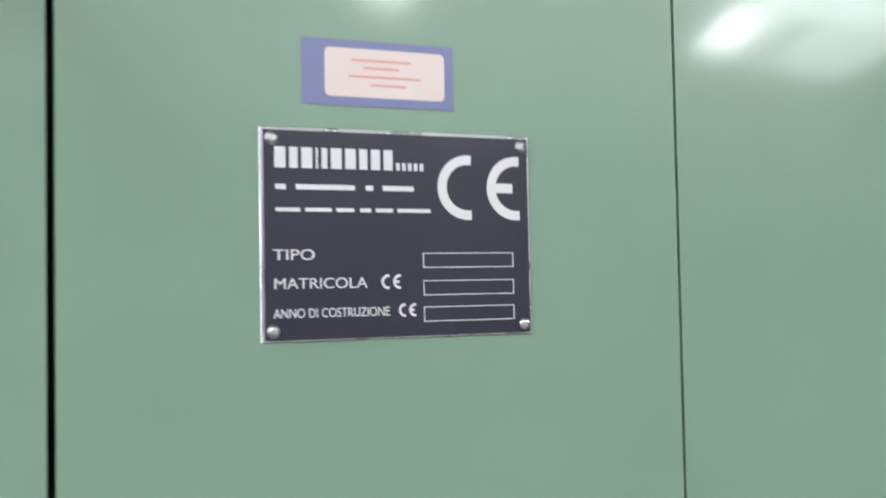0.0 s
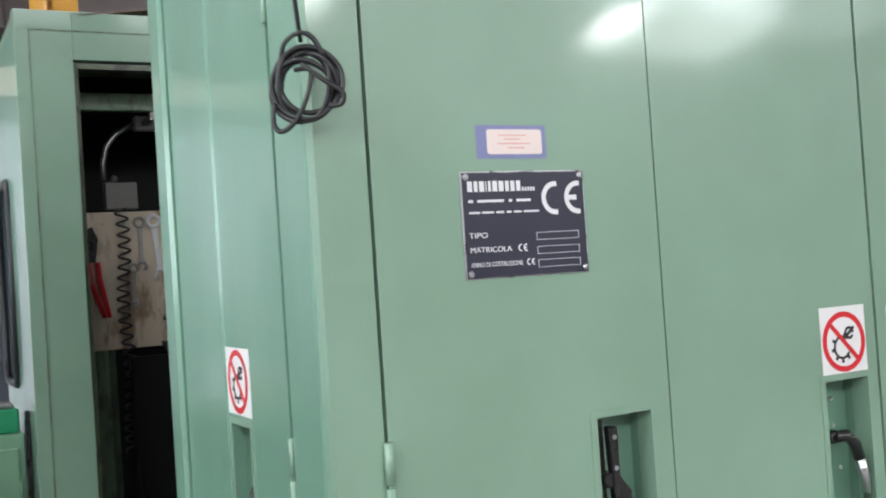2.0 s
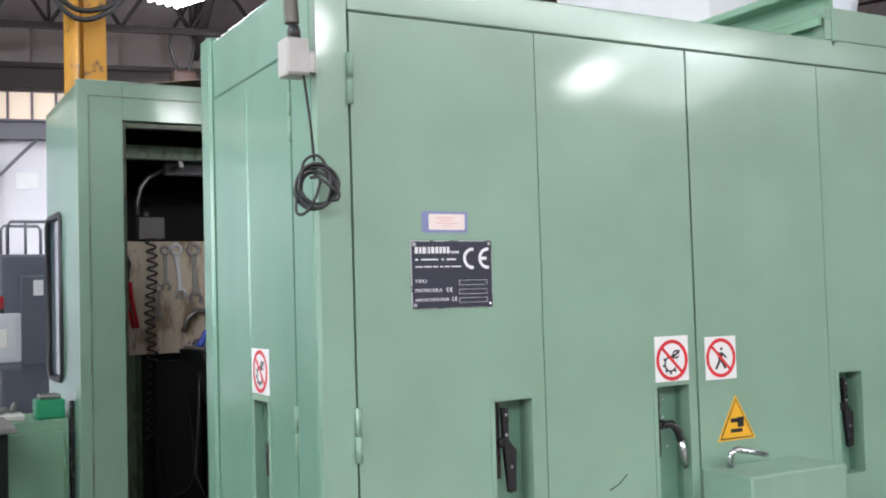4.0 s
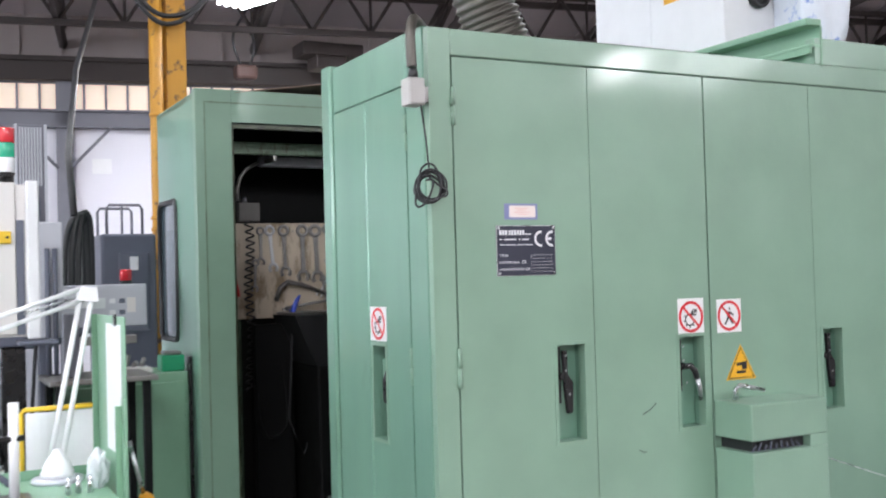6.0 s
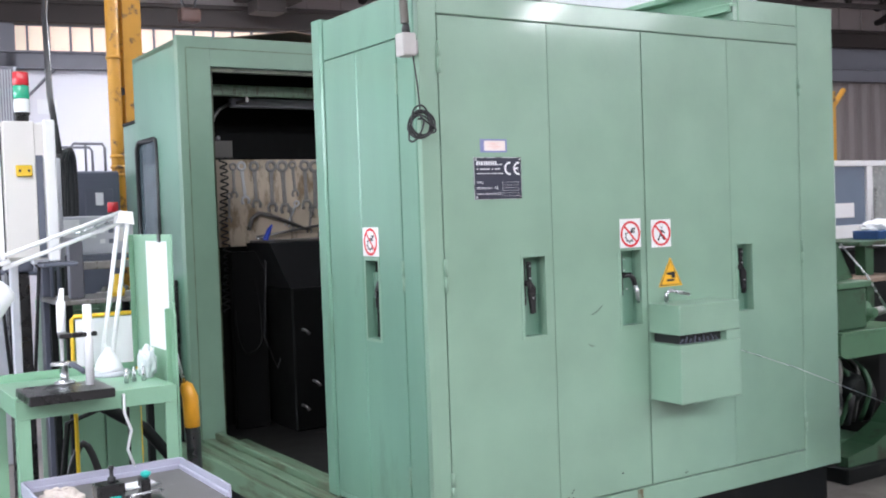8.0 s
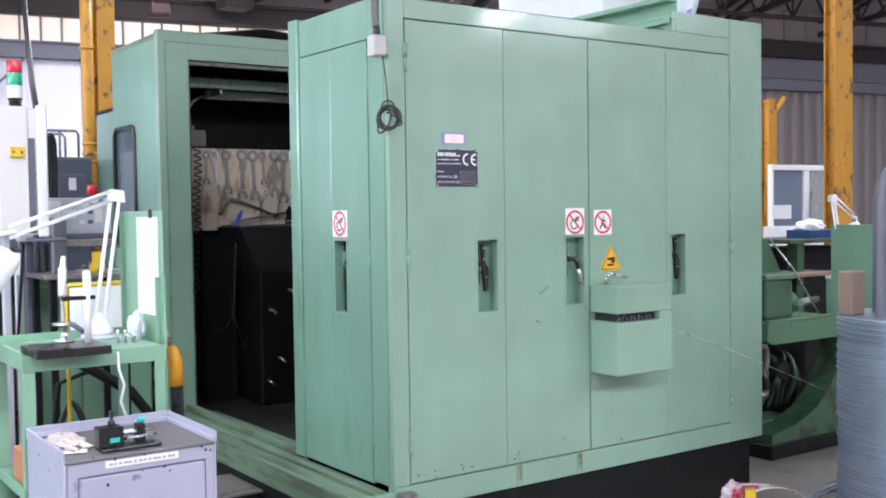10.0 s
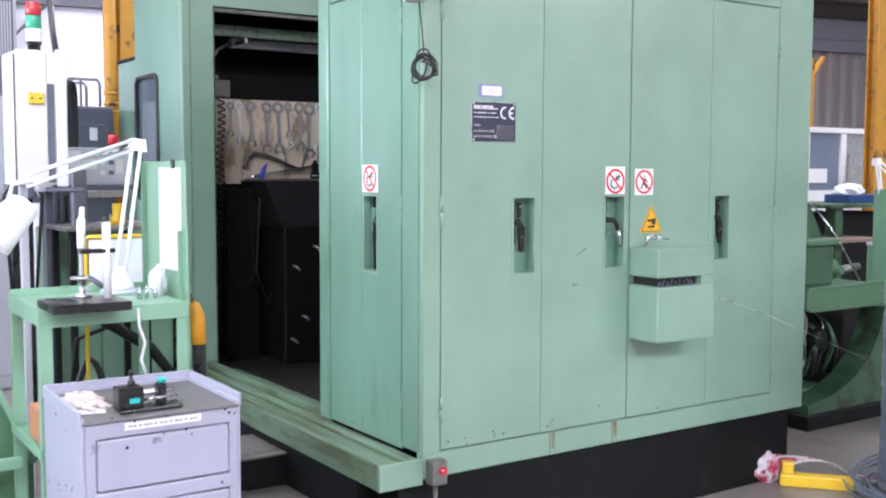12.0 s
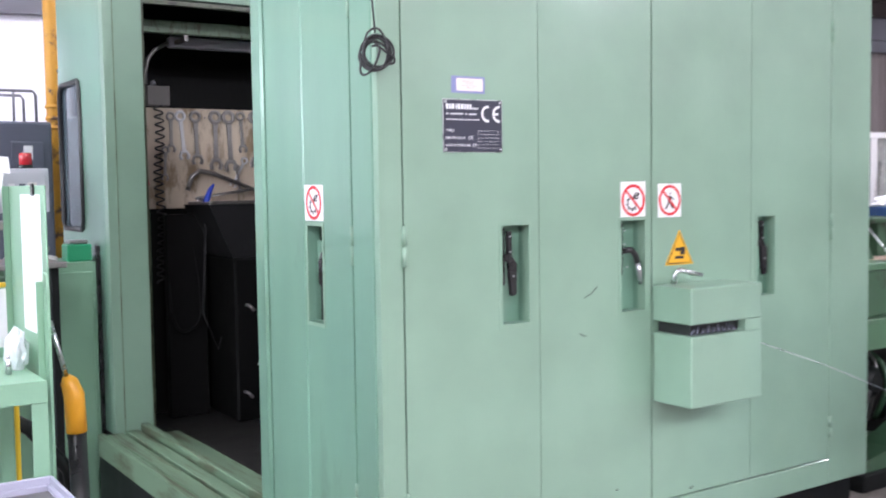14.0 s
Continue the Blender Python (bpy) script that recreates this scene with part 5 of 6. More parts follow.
fx = thing("test_fixture", "black test fixture with teal label and bright guide rods", "fixture", (-1.255, -0.29, 0.8725))
fx.scale = (0.76, 0.76, 0.76)
part("base", boxed(-0.07, 0.19, -0.045, 0.06, 0, 0.018, 0.006, 2), PLASTIC_BLACK, fx)
part("block", boxed(-0.075, 0.03, -0.03, 0.05, 0.0185, 0.105, 0.004), PLASTIC_BLACK, fx)
part("teal_label", boxed(-0.03, 0.012, -0.0315, -0.0305, 0.04, 0.06, 0), TEAL, fx)
for y, z in ((-0.01, 0.045), (0.03, 0.06)):
    part("rod", tube(bmesh.new(), [(0.03, y, z), (0.18, y, z + 0.006)], 0.006, 8), STEEL, fx)
part("slide", boxed(0.10, 0.135, 0.0, 0.055, 0.0185, 0.10, 0.004), PLASTIC_BLACK, fx)
part("knob", lathe(bmesh.new(), [(0.016, 0.1055), (0.016, 0.125), (0.008, 0.13), (0.008, 0.155), (0.012, 0.16), (0.008, 0.17)], (-0.01, 0.01, 0), 12), RUBBER, fx)
part("teal_knob", lathe(bmesh.new(), [(0.01, 0.1005), (0.02, 0.11), (0.02, 0.12), (0.006, 0.125)], (0.125, 0.03, 0), 12), TEAL, fx)
pp = thing("paper_scraps", "dirty paper scraps on the cart top", "paper", (-1.34, -0.17, 0.8725))
for i, (a, c, r) in enumerate(((-0.05, 0.05, 20), (0.0, -0.02, 50), (-0.04, -0.06, -15), (0.22, 0.13, 5))):
    turned_bits = boxed(-0.05, 0.05, -0.03, 0.03, 0.001 * i, 0.001 * i + 0.0008, 0)
    turned(turned_bits, pose(a, c, 0, 0, 0, r))
    part("scrap", turned_bits, PAPER if i != 1 else CREAM, pp)
rgc = thing("rag", "dirty beige paper rag crumpled on the cart top", "rag", (-1.36, -0.10, 0.8725))
bm = bmesh.new()
bmesh.ops.create_icosphere(bm, subdivisions=4, radius=1.0)
for v in bm.verts:
    k = 1 + 0.45 * noise.noise(v.co * 2.3) + 0.2 * noise.noise(v.co * 6.0)
    v.co = Vector((v.co.x * 0.055 * k, v.co.y * 0.13 * k, max(0.0, 0.006 + v.co.z * 0.022 * k)))
part("cloth", bm, material("dirty_paper", (0.62, 0.54, 0.50), 0.85, var=0.25, scale=18, fine=60, bump=0.3, stain=(0.22, 0.18, 0.15), stain_at=0.58, stain_scale=14), rgc)
rnd = random.Random(21)
for i in range(26):
    front = i % 2
    a, zz, r = rnd.uniform(0.02, CW - 0.02) if front else rnd.uniform(0.02, CD - 0.02), rnd.choice((0.86, 0.80, 0.64, 0.61, 0.46, 0.88)) + rnd.uniform(-0.02, 0.015), rnd.uniform(0.002, 0.0055)
    pts = [((a if front else a) + r * rnd.uniform(0.4, 1.4) * math.cos(k), min(zz, 0.885) + r * rnd.uniform(0.5, 1.6) * math.sin(k)) for k in (0, 1.1, 2.2, 3.3, 4.3, 5.3)]
    part("chip", prism(bmesh.new(), pts, "y" if front else "x", *((-0.0105, -0.0095) if front else (-0.0008, 0.0))), BLACK, cart, "dark paint chip")
hp = thing("control_lever", "black lever post with yellow cap and bright rod", "lever", (-0.815, 0.36, 0))
part("post", tube(bmesh.new(), [(0.03, 0, 0.0), (0.012, 0, 0.95)], 0.027, 10), PLASTIC_BLACK, hp)
part("cap", tube(bmesh.new(), [(0.012, 0, 0.951), (0.008, 0, 1.06), (-0.005, 0, 1.10), (-0.012, 0, 1.115)], [0.029, 0.029, 0.024, 0.012], 12), ORANGE, hp, "yellow cap")
part("rod", tube(bmesh.new(), [(-0.01, 0, 1.11), (-0.05, 0, 1.275)], 0.007, 8), STEEL, hp)

# ---- machines and cabinets along the left ----
gc = thing("green_cabinet", "green steel cabinet beside the press booth", "cabinet", (-0.588, 2.57, 0))
part("body", boxed(-0.24, 0.455, 0.021, 0.40, 0, 1.285, 0.005), GREEN_LIGHT, gc)
part("side_door", boxed(-0.22, 0.022, 0.0, 0.02, 0.06, 1.235, 0.003), GREEN_LIGHT, gc)
dd = part("door", boxed(0.03, 0.43, 0.0, 0.02, 0.06, 1.235, 0.003), GREEN_LIGHT, gc)
for z in (0.25, 1.05):
    part("hinge", tube(bmesh.new(), [(0.432, 0.004, z), (0.432, 0.004, z + 0.07)], 0.007, 6), GREEN_LIGHT, dd)
part("strip", boxed(0.458, 0.474, 0.01, 0.05, 0, 1.36, 0.003), PLASTIC_BLACK, gc, "black edge profile")
gb2 = thing("parts_bin", "green plastic parts bin on the cabinet", "bin", (-0.20, 2.65, 1.2855))
part("bin", boxed(-0.065, 0.055, -0.04, 0.08, 0, 0.085, 0.008, 2), GREEN_PLASTIC, gb2)
part("lid", boxed(-0.05, 0.04, -0.03, 0.07, 0.0852, 0.105, 0.006), STEEL_DULL, gb2)
tr = thing("tray", "beige card tray with fittings on the cabinet", "tray", (-0.42, 2.66, 1.2855))
part("tray", boxed(-0.12, 0.11, -0.05, 0.08, 0, 0.03, 0.006), CREAM, tr)
for i in range(5):
    part("fitting", tube(bmesh.new(), [(-0.1 + i * 0.04, 0.0, 0.0305 + 0.01), (-0.08 + i * 0.04, 0.03, 0.05 + 0.02 * (i % 3))], 0.013, 8), STEEL_DULL, tr)
cp = thing("operator_console", "pale grey operator panel with keypad on an arm", "control panel", (-0.765, 2.78, 1.50))
part("case", boxed(0, 0.465, 0, 0.12, 0.03, 0.25, 0.008, 2), GREY_ENAMEL, cp)
part("fascia", boxed(0.02, 0.445, -0.004, -0.0005, 0.05, 0.232, 0.002), GREY_ENAMEL, cp)
part("cover_plate", boxed(0.02, 0.16, -0.0075, -0.0042, 0.13, 0.232, 0.001), WHITE_ENAMEL, cp, "white cover plate")
part("screen", boxed(0.165, 0.25, -0.0055, -0.0042, 0.125, 0.18, 0), LCD, cp, "pale lit screen")
for i in range(4):
    part("key", boxed(0.27 + (i % 2) * 0.05, 0.30 + (i % 2) * 0.05, -0.006, -0.0042, 0.09 + (i // 2) * 0.06, 0.115 + (i // 2) * 0.06, 0.002), GREY_DARK if i % 2 else WHITE, cp)
part("keypad", boxed(0.36, 0.405, -0.006, -0.0042, 0.10, 0.18, 0.002), CREAM, cp)
part("handle_bar", boxed(-0.02, 0.46, -0.03, 0.0, 0.0, 0.026, 0.004), GREY_DARK, cp)
part("arm", tube(bmesh.new(), [(0.1, 0.10, 0.0), (-0.02, 0.14, -0.05), (-0.3, 0.2, -0.06), (-0.34, 0.2, -1.4995)], 0.03, 8), GREY_DARK, cp)
bc = thing("red_beacon", "red warning beacon on the operator panel", "beacon", (-0.396, 2.84, 1.7505))
part("base", lathe(bmesh.new(), [(0.035, 0), (0.035, 0.018)], (0, 0, 0), 14), PLASTIC_BLACK, bc)
part("lens", lathe(bmesh.new(), [(0.032, 0.0182), (0.032, 0.07), (0.028, 0.078)], (0, 0, 0), 14), LAMP_RED, bc)
ck = thing("electrical_cabinet", "cream electrical cabinet with yellow switch plate on a grey post", "cabinet", (-1.205, 1.60, 0))
part("body", boxed(0, 0.235, 0.011, 0.25, 1.55, 2.165, 0.005), CREAM, ck)
part("door", boxed(0.012, 0.148, 0.0, 0.0105, 1.56, 2.172, 0.004), CREAM, ck)
part("edge", boxed(0.186, 0.236, -0.01, 0.0105, 1.54, 2.18, 0.006), WHITE, ck, "white edge profile")
part("slot", boxed(0.150, 0.180, 0.004, 0.0108, 1.56, 2.02, 0), GREY_DARK, ck, "dark handle channel")
part("seam", boxed(0.002, 0.007, 0.006, 0.0108, 1.56, 2.15, 0), BLACK_INK, ck, "dark door seam")
part("post", boxed(0.028, 0.062, 0.05, 0.10, 0.0, 1.549, 0.004), GREY_ENAMEL, ck, "grey carrying post")
part("under_tray", boxed(0.15, 0.30, -0.06, 0.10, 1.515, 1.535, 0.006), GREY_DARK, ck, "dark bracket under the cabinet")
sw = part("switch_plate", boxed(0.062, 0.13, -0.016, -0.0005, 1.925, 1.975, 0.003), YELLOW_CLEAN, ck, "yellow switch plate")
for x in (0.077, 0.115):
    part("screw", lathe(bmesh.new(), [(0.006, 0), (0.005, 0.002)], seg=8, m=pose(x, -0.0162, 1.95, 90)), BLACK_INK, sw)
jc = thing("relay_box", "beige-grey relay box with dark conduits behind the hoses", "electrical box", (-0.93, 2.42, 0))
part("case", boxed(0, 0.16, 0.0, 0.2, 1.5, 2.06, 0.006), GREY_ENAMEL, jc)
part("leg", boxed(0.05, 0.11, 0.06, 0.14, 0.0, 1.499, 0.003), GREY_DARK, jc)
for x in (0.085, 0.12):
    part("conduit", tube(bmesh.new(), [(x, -0.02, 1.3), (x, -0.02, 1.93)], 0.012, 8), GREY_DARK, jc)
sl = thing("stack_light", "red, green and clear stack light on the cabinet", "signal light", (-1.075, 1.76, 2.1655))
part("foot", lathe(bmesh.new(), [(0.03, 0), (0.03, 0.05), (0.036, 0.05), (0.036, 0.06)], (0, 0, 0), 14), PLASTIC_BLACK, sl)
for i, (mt, nm) in enumerate(((LAMP_CLEAR, "clear_lens"), (LAMP_GREEN, "green_lens"), (LAMP_RED, "red_lens"))):
    part(nm, lathe(bmesh.new(), [(0.034, 0.0602 + i * 0.062), (0.036, 0.065 + i * 0.062), (0.036, 0.118 + i * 0.062), (0.034, 0.122 + i * 0.062)], (0, 0, 0), 16), mt, sl)
c2 = thing("grey_cabinet", "pale grey steel control cabinet with rotary switch", "cabinet", (-1.02, 4.60, 0))
part("body", boxed(0, 0.44, 0.011, 0.6, 0, 2.15, 0.006), GREY_ENAMEL, c2)
part("door", boxed(0.03, 0.41, 0.0, 0.0105, 0.1, 2.12, 0.003), GREY_ENAMEL, c2)
part("rotary_switch", lathe(bmesh.new(), [(0.03, 0), (0.026, 0.03)], seg=12, m=pose(0.20, -0.0005, 1.84, 90)), PLASTIC_BLACK, c2, "black rotary switch")
tb = thing("filter_tower", "grey louvred cooling tower on the control cabinet", "cabinet", (-0.775, 4.62, 2.1505))
part("body", boxed(0, 0.21, 0.0, 0.3, 0, 0.70, 0.005), STEEL_BEAM, tb)
for x0, x1 in ((0.0, 0.02), (0.19, 0.21)):
    part("corner_strip", boxed(x0, x1, -0.008, -0.0005, 0.0, 0.70, 0.002), GREY_ENAMEL, tb)
for i in range(8):
    part("louvre", boxed(0.03 + i * 0.019, 0.042 + i * 0.019, -0.006, -0.0005, 0.28, 0.68, 0), GREY_ENAMEL, tb)
part("relay", boxed(0.05, 0.16, -0.02, -0.0005, 0.05, 0.20, 0.004), GREY_DARK, tb)
hb = thing("hose_bundle", "bundle of thick black hoses behind the panel", "hose", (-0.56, 3.2, 0))
for i in range(3):
    a = i * 0.04
    part("hose", tube(bmesh.new(), curve([(-0.10 + a, 0.02 * i, 0.0), (-0.10 + a, 0.02 * i, 1.7), (-0.09 + a, 0.02 * i, 1.98), (-0.06 + a * 0.8, 0.02 * i, 2.10 + 0.015 * i), (-0.02 + a * 0.7, 0.05, 2.13 + 0.012 * i), (0.015 + a * 0.6, 0.10, 2.02), (0.03 + a * 0.5, 0.14, 1.5)], 4), 0.017 + 0.004 * (i % 2), 8), RUBBER, hb)
sc = thing("supply_cable", "dark supply cable rising to the roof beam", "cable", (0, 0, 0))
part("cable", tube(bmesh.new(), [(-0.60, 3.22, 2.14), (-0.60, 3.4, 2.5), (-0.40, 4.4, 3.2), (0.0, 6.0, 4.1), (0.3, 7.5, 4.8)], 0.02, 8), RUBBER, sc)
dm = thing("feeder_machine", "slate-grey feeder cabinet with a guard rail on top", "machine", (-0.16, 5.0, 0))
part("body", boxed(0, 0.40, 0.0, 0.6, 0, 2.12, 0.02, 2), GREY_DARK, dm)
part("panel", boxed(0.12, 0.34, -0.02, -0.0005, 1.4, 1.98, 0.008), GREY_DARK, dm)
part("paper_tag", boxed(0.2, 0.26, -0.024, -0.0205, 1.85, 1.95, 0), PAPER, dm)
for y in (0.1, 0.5):
    part("guard_rail", tube(bmesh.new(), [(0.06, y, 2.12), (0.06, y, 2.31), (0.08, y, 2.34), (0.30, y, 2.34), (0.32, y, 2.31), (0.32, y, 2.12)], 0.011, 8), STEEL_BEAM, dm)
part("rail_post", tube(bmesh.new(), [(0.17, 0.1, 2.12), (0.17, 0.1, 2.34)], 0.009, 6), STEEL_BEAM, dm)
bl = thing("blue_machine", "blue painted feeder machine with a pale grey flywheel", "machine", (-1.625, 2.62, 0))
part("body", boxed(0.0, 0.47, 0.0, 0.4, 1.06, 1.375, 0.012, 2), BLUE, bl)
part("ledge", boxed(0.0, 0.48, -0.02, 0.4, 1.035, 1.058, 0.003), GREY_ENAMEL, bl)
part("pedestal", boxed(0.02, 0.45, 0.02, 0.38, 0, 1.034, 0.004), BLUE, bl)
part("flywheel", lathe(bmesh.new(), [(0.085, 0), (0.088, 0.012), (0.08, 0.02), (0.04, 0.022), (0.03, 0.04)], seg=28, m=pose(0.43, -0.0005, 1.21, 90)), GREY_ENAMEL, bl, "pale grey flywheel")
ds = thing("black_stand", "black steel pedestal with cables and a head plate", "stand", (-0.99, 2.56, 0))
part("column", boxed(-0.055, 0.055, -0.04, 0.06, 0, 1.46, 0.006), PLASTIC_BLACK, ds)
part("head", boxed(-0.075, 0.075, -0.06, 0.08, 1.461, 1.54, 0.012, 2), GREY_DARK, ds)
for s in (-1, 1):
    part("cable", tube(bmesh.new(), [(s * 0.06, -0.05, 1.53), (s * 0.10, -0.06, 1.48), (s * 0.085, -0.05, 1.25), (s * 0.06, -0.04, 0.9)], 0.009, 6), RUBBER, ds)
yf = thing("sheet_stand", "yellow tubular frame with a white sheet behind the bench", "frame", (-1.135, 0.70, 0))
part("frame", tube(bmesh.new(), [(0, 0, 0.0), (0, 0, 1.345), (0.01, 0, 1.357), (0.228, 0, 1.357), (0.238, 0, 1.345), (0.238, 0, 0.0)], 0.008, 8), YELLOW_CLEAN, yf)
part("lower_bar", tube(bmesh.new(), [(0.009, 0, 1.05), (0.229, 0, 1.05)], 0.008, 8), YELLOW_CLEAN, yf)
bm = boxed(0.012, 0.226, -0.002, 0.002, 1.06, 1.345, 0)
bmesh.ops.subdivide_edges(bm, edges=bm.edges[:], cuts=9, use_grid_fill=True)
for v in bm.verts:
    v.co.y += 0.012 * noise.noise(Vector((v.co.x * 9, 0.3, v.co.z * 7)))
part("sheet", bm, PAPER, yf, "creased white sheet")
stt = thing("steel_strut", "dark steel struts and hose leaning behind the bench", "strut", (0, 0.9, 0))
part("strut", tube(bmesh.new(), [(-1.10, 0, 1.05), (-0.82, 0, 0.86), (-0.70, 0, 0.70), (-0.62, 0.1, 0.0)], 0.024, 8), BLACK, stt)
part("strut", tube(bmesh.new(), [(-0.80, 0.02, 1.02), (-1.12, 0.02, 0.92), (-1.22, 0.05, 0.0)], 0.012, 8), BLACK, stt)
part("hose", tube(bmesh.new(), curve([(-1.2, 0.12, 0.0), (-1.15, 0.1, 0.5), (-1.05, 0.08, 0.82), (-0.95, 0.1, 0.5), (-0.9, 0.15, 0.0)]), 0.015, 8), RUBBER, stt)
dk = thing("tool_trolley", "dark steel trolley loaded with oily fixtures behind the bench", "trolley", (-0.86, 2.05, 0))
for x in (0.0, 0.385):
    for y in (0.0, 0.365):
        part("leg", boxed(x, x + 0.035, y, y + 0.035, 0.0, 1.30, 0.003), BLACK, dk)
part("shelf", boxed(-0.03, 0.45, -0.03, 0.42, 1.301, 1.325, 0.004), STEEL_DULL, dk)
part("upright", boxed(0.05, 0.12, 0.1, 0.16, 1.3255, 1.62, 0.004), STEEL_BEAM, dk)
part("cross_bar", boxed(0.121, 0.38, 0.1, 0.15, 1.47, 1.51, 0.004), STEEL_DULL, dk)
part("clamp", lathe(bmesh.new(), [(0.04, 1.3255), (0.045, 1.36), (0.03, 1.38), (0.03, 1.44)], (0.28, 0.1, 0), 12), YELLOW_CLEAN, dk, "yellow clamp")
ch = thing("chip_conveyor", "green sheet-steel inclined conveyor", "conveyor", (-1.36, 0.66, 0))
part("trough", prism(bmesh.new(), [(0.0, 0.50), (-0.62, 2.0), (-0.95, 2.0), (-0.95, 1.4), (-0.45, 0.25), (0.0, 0.25)], "y", 0.0, 0.35), GREEN_MACHINE, ch)
part("edge_flange", prism(bmesh.new(), [(0.012, 0.50), (-0.61, 2.0), (-0.63, 2.0), (-0.012, 0.50)], "y", -0.02, -0.0005), GREEN_LIGHT, ch)
part("rib", prism(bmesh.new(), [(-0.11, 0.50), (-0.72, 2.0), (-0.73, 2.0), (-0.12, 0.50)], "y", -0.006, -0.0005), GREEN_DARK, ch)
# added black block stands in for the deep shade below the trough
part("housing", prism(bmesh.new(), [(-0.02, 0.0), (-0.02, 0.249), (-0.453, 0.249), (-0.953, 1.39), (-0.953, 0.0)], "y", 0.02, 0.33), BLACK, ch, "black filler under the trough, painting in the dark void")
part("cross_bar", boxed(-0.9, -0.08, -0.22, -0.18, 0.54, 0.58, 0.004), GREEN_LIGHT, ch)
part("bar_leg", boxed(-0.9, -0.86, -0.22, -0.18, 0.0, 0.539, 0.003), GREEN_LIGHT, ch)
part("bar_stay", boxed(-0.3, -0.26, -0.179, -0.0005, 0.54, 0.58, 0.003), GREEN_LIGHT, ch)


def yellow_column(at, w=0.12, top=4.6, band=False, label="yellow painted steel column, chipped and rusty"):
    y = thing("yellow_column", label, "column", at, group="yellow columns")
    bm = bmesh.new()
    box(bm, -w / 2, w / 2, -w / 2, -w / 2 + 0.012, 0, top)
    box(bm, -w / 2, w / 2, w / 2 - 0.012, w / 2, 0, top)
    box(bm, -0.006, 0.006, -w / 2 + 0.012, w / 2 - 0.012, 0, top)
    part("section", bm, YELLOW, y)
    part("foot_plate", boxed(-w, w, -w, w, 0.0, 0.012, 0), YELLOW, y)
    if band:
        px, py = -0.16, -0.05
        part("pipe", tube(bmesh.new(), [(px, py, 0.0), (px, py, top)], 0.055, 12), YELLOW, y)
        for z in (2.10, 2.17, 2.26, 3.1):
            part("collar", lathe(bmesh.new(), [(0.062, z), (0.068, z + 0.012), (0.062, z + 0.03)], (px, py, 0), 14), YELLOW, y)
        for z in (1.2, 2.8, 4.2):
            part("bracket", boxed(px + 0.04, -w / 2 + 0.002, py - 0.02, py + 0.02, z, z + 0.06, 0.003), STEEL_BROWN, y, "brown pipe bracket")
    return y


yellow_column((0.57, 5.7, 0), 0.16, 5.3, True)
yellow_column((6.40, 2.3, 0), 0.12, 5.6)
yellow_column((6.90, 2.56, 0), 0.16, 5.6)
cdt = thing("conduit", "grey steel conduit running up beside the yellow columns", "conduit", (6.60, 2.38, 0))
part("pipe", tube(bmesh.new(), [(0, 0, 0.0), (0, 0, 5.5)], 0.035, 10), STEEL_BEAM, cdt)
thin = yellow_column((7.565, 3.95, 0), 0.14, 2.86, label="short yellow column with a forked top")
part("fork", tube(bmesh.new(), [(0.05, 0, 2.62), (0.13, 0, 2.72), (0.30, 0, 2.89)], 0.03, 8), YELLOW, thin)
RUST_BROWN = material("rusty_brown_casting", (0.045, 0.018, 0.013), 0.6, var=0.3, scale=9, bump=0.2)
cb = thing("crane_rail_block", "dark steel crane carriage on the wall beam", "crane", (2.72, 7.6, 4.15))
part("carriage", boxed(-0.35, 0.35, -0.1, 0.25, 0.0, 0.14, 0.01), STEEL_BROWN, cb)
part("motor", boxed(-0.2, 0.15, -0.1, 0.2, -0.14, -0.001, 0.01), STEEL_BROWN, cb)
hk2 = thing("hoist_block", "rusty brown hoist block hanging on two cables", "hoist", (1.70, 7.4, 3.80))
part("block", boxed(-0.11, 0.11, -0.08, 0.08, 0.0, 0.15, 0.03, 2), RUST_BROWN, hk2)
part("cable", tube(bmesh.new(), curve([(-0.05, 0.0, 0.15), (-0.12, 0.0, 0.45), (0.05, 0.0, 0.8), (-0.05, 0.0, 1.02)], 5), 0.014, 6), RUBBER, hk2)
part("cable", tube(bmesh.new(), curve([(0.05, 0.0, 0.15), (0.10, 0.0, 0.4), (-0.02, 0.0, 0.75), (0.05, 0.0, 1.02)], 5), 0.014, 6), RUBBER, hk2)
fc = thing("festoon_cable", "dark cables hanging in a loop round the yellow column", "cable", (0.45, 5.55, 0))
for k in range(2):
    part("cable", tube(bmesh.new(), curve([(-0.62 + 0.06 * k, 0.0, 5.25), (-0.36, 0.02, 4.35), (-0.12, 0.0, 3.92 + 0.06 * k), (0.10, -0.02, 3.86 + 0.06 * k), (0.36, 0.0, 4.1), (0.60, 0.0, 4.6), (0.95 - 0.05 * k, 0.0, 5.25)], 6), 0.02, 6), RUBBER, fc)

# ---- right-hand machine, wire coil and floor things ----
gm = thing("green_machine_tool", "dark green machine tool, oily, with trays and castings", "machine", (3.2, 0.55, 0))
part("base", boxed(0.0, 1.0, 0.0, 2.0, 0, 0.10, 0.01), BLACK, gm)
part("casting", prism(bmesh.new(), [(0.03, 0.101), (0.98, 0.101), (0.98, 0.73), (0.80, 0.73), (0.76, 0.58), (0.66, 0.42), (0.5, 0.29), (0.28, 0.20), (0.03, 0.16)], "y", 0.02, 0.20), GREEN_DARK, gm)
part("rear_casting", boxed(0.03, 0.98, 1.0, 1.9, 0.101, 0.74, 0.01), GREEN_DARK, gm)
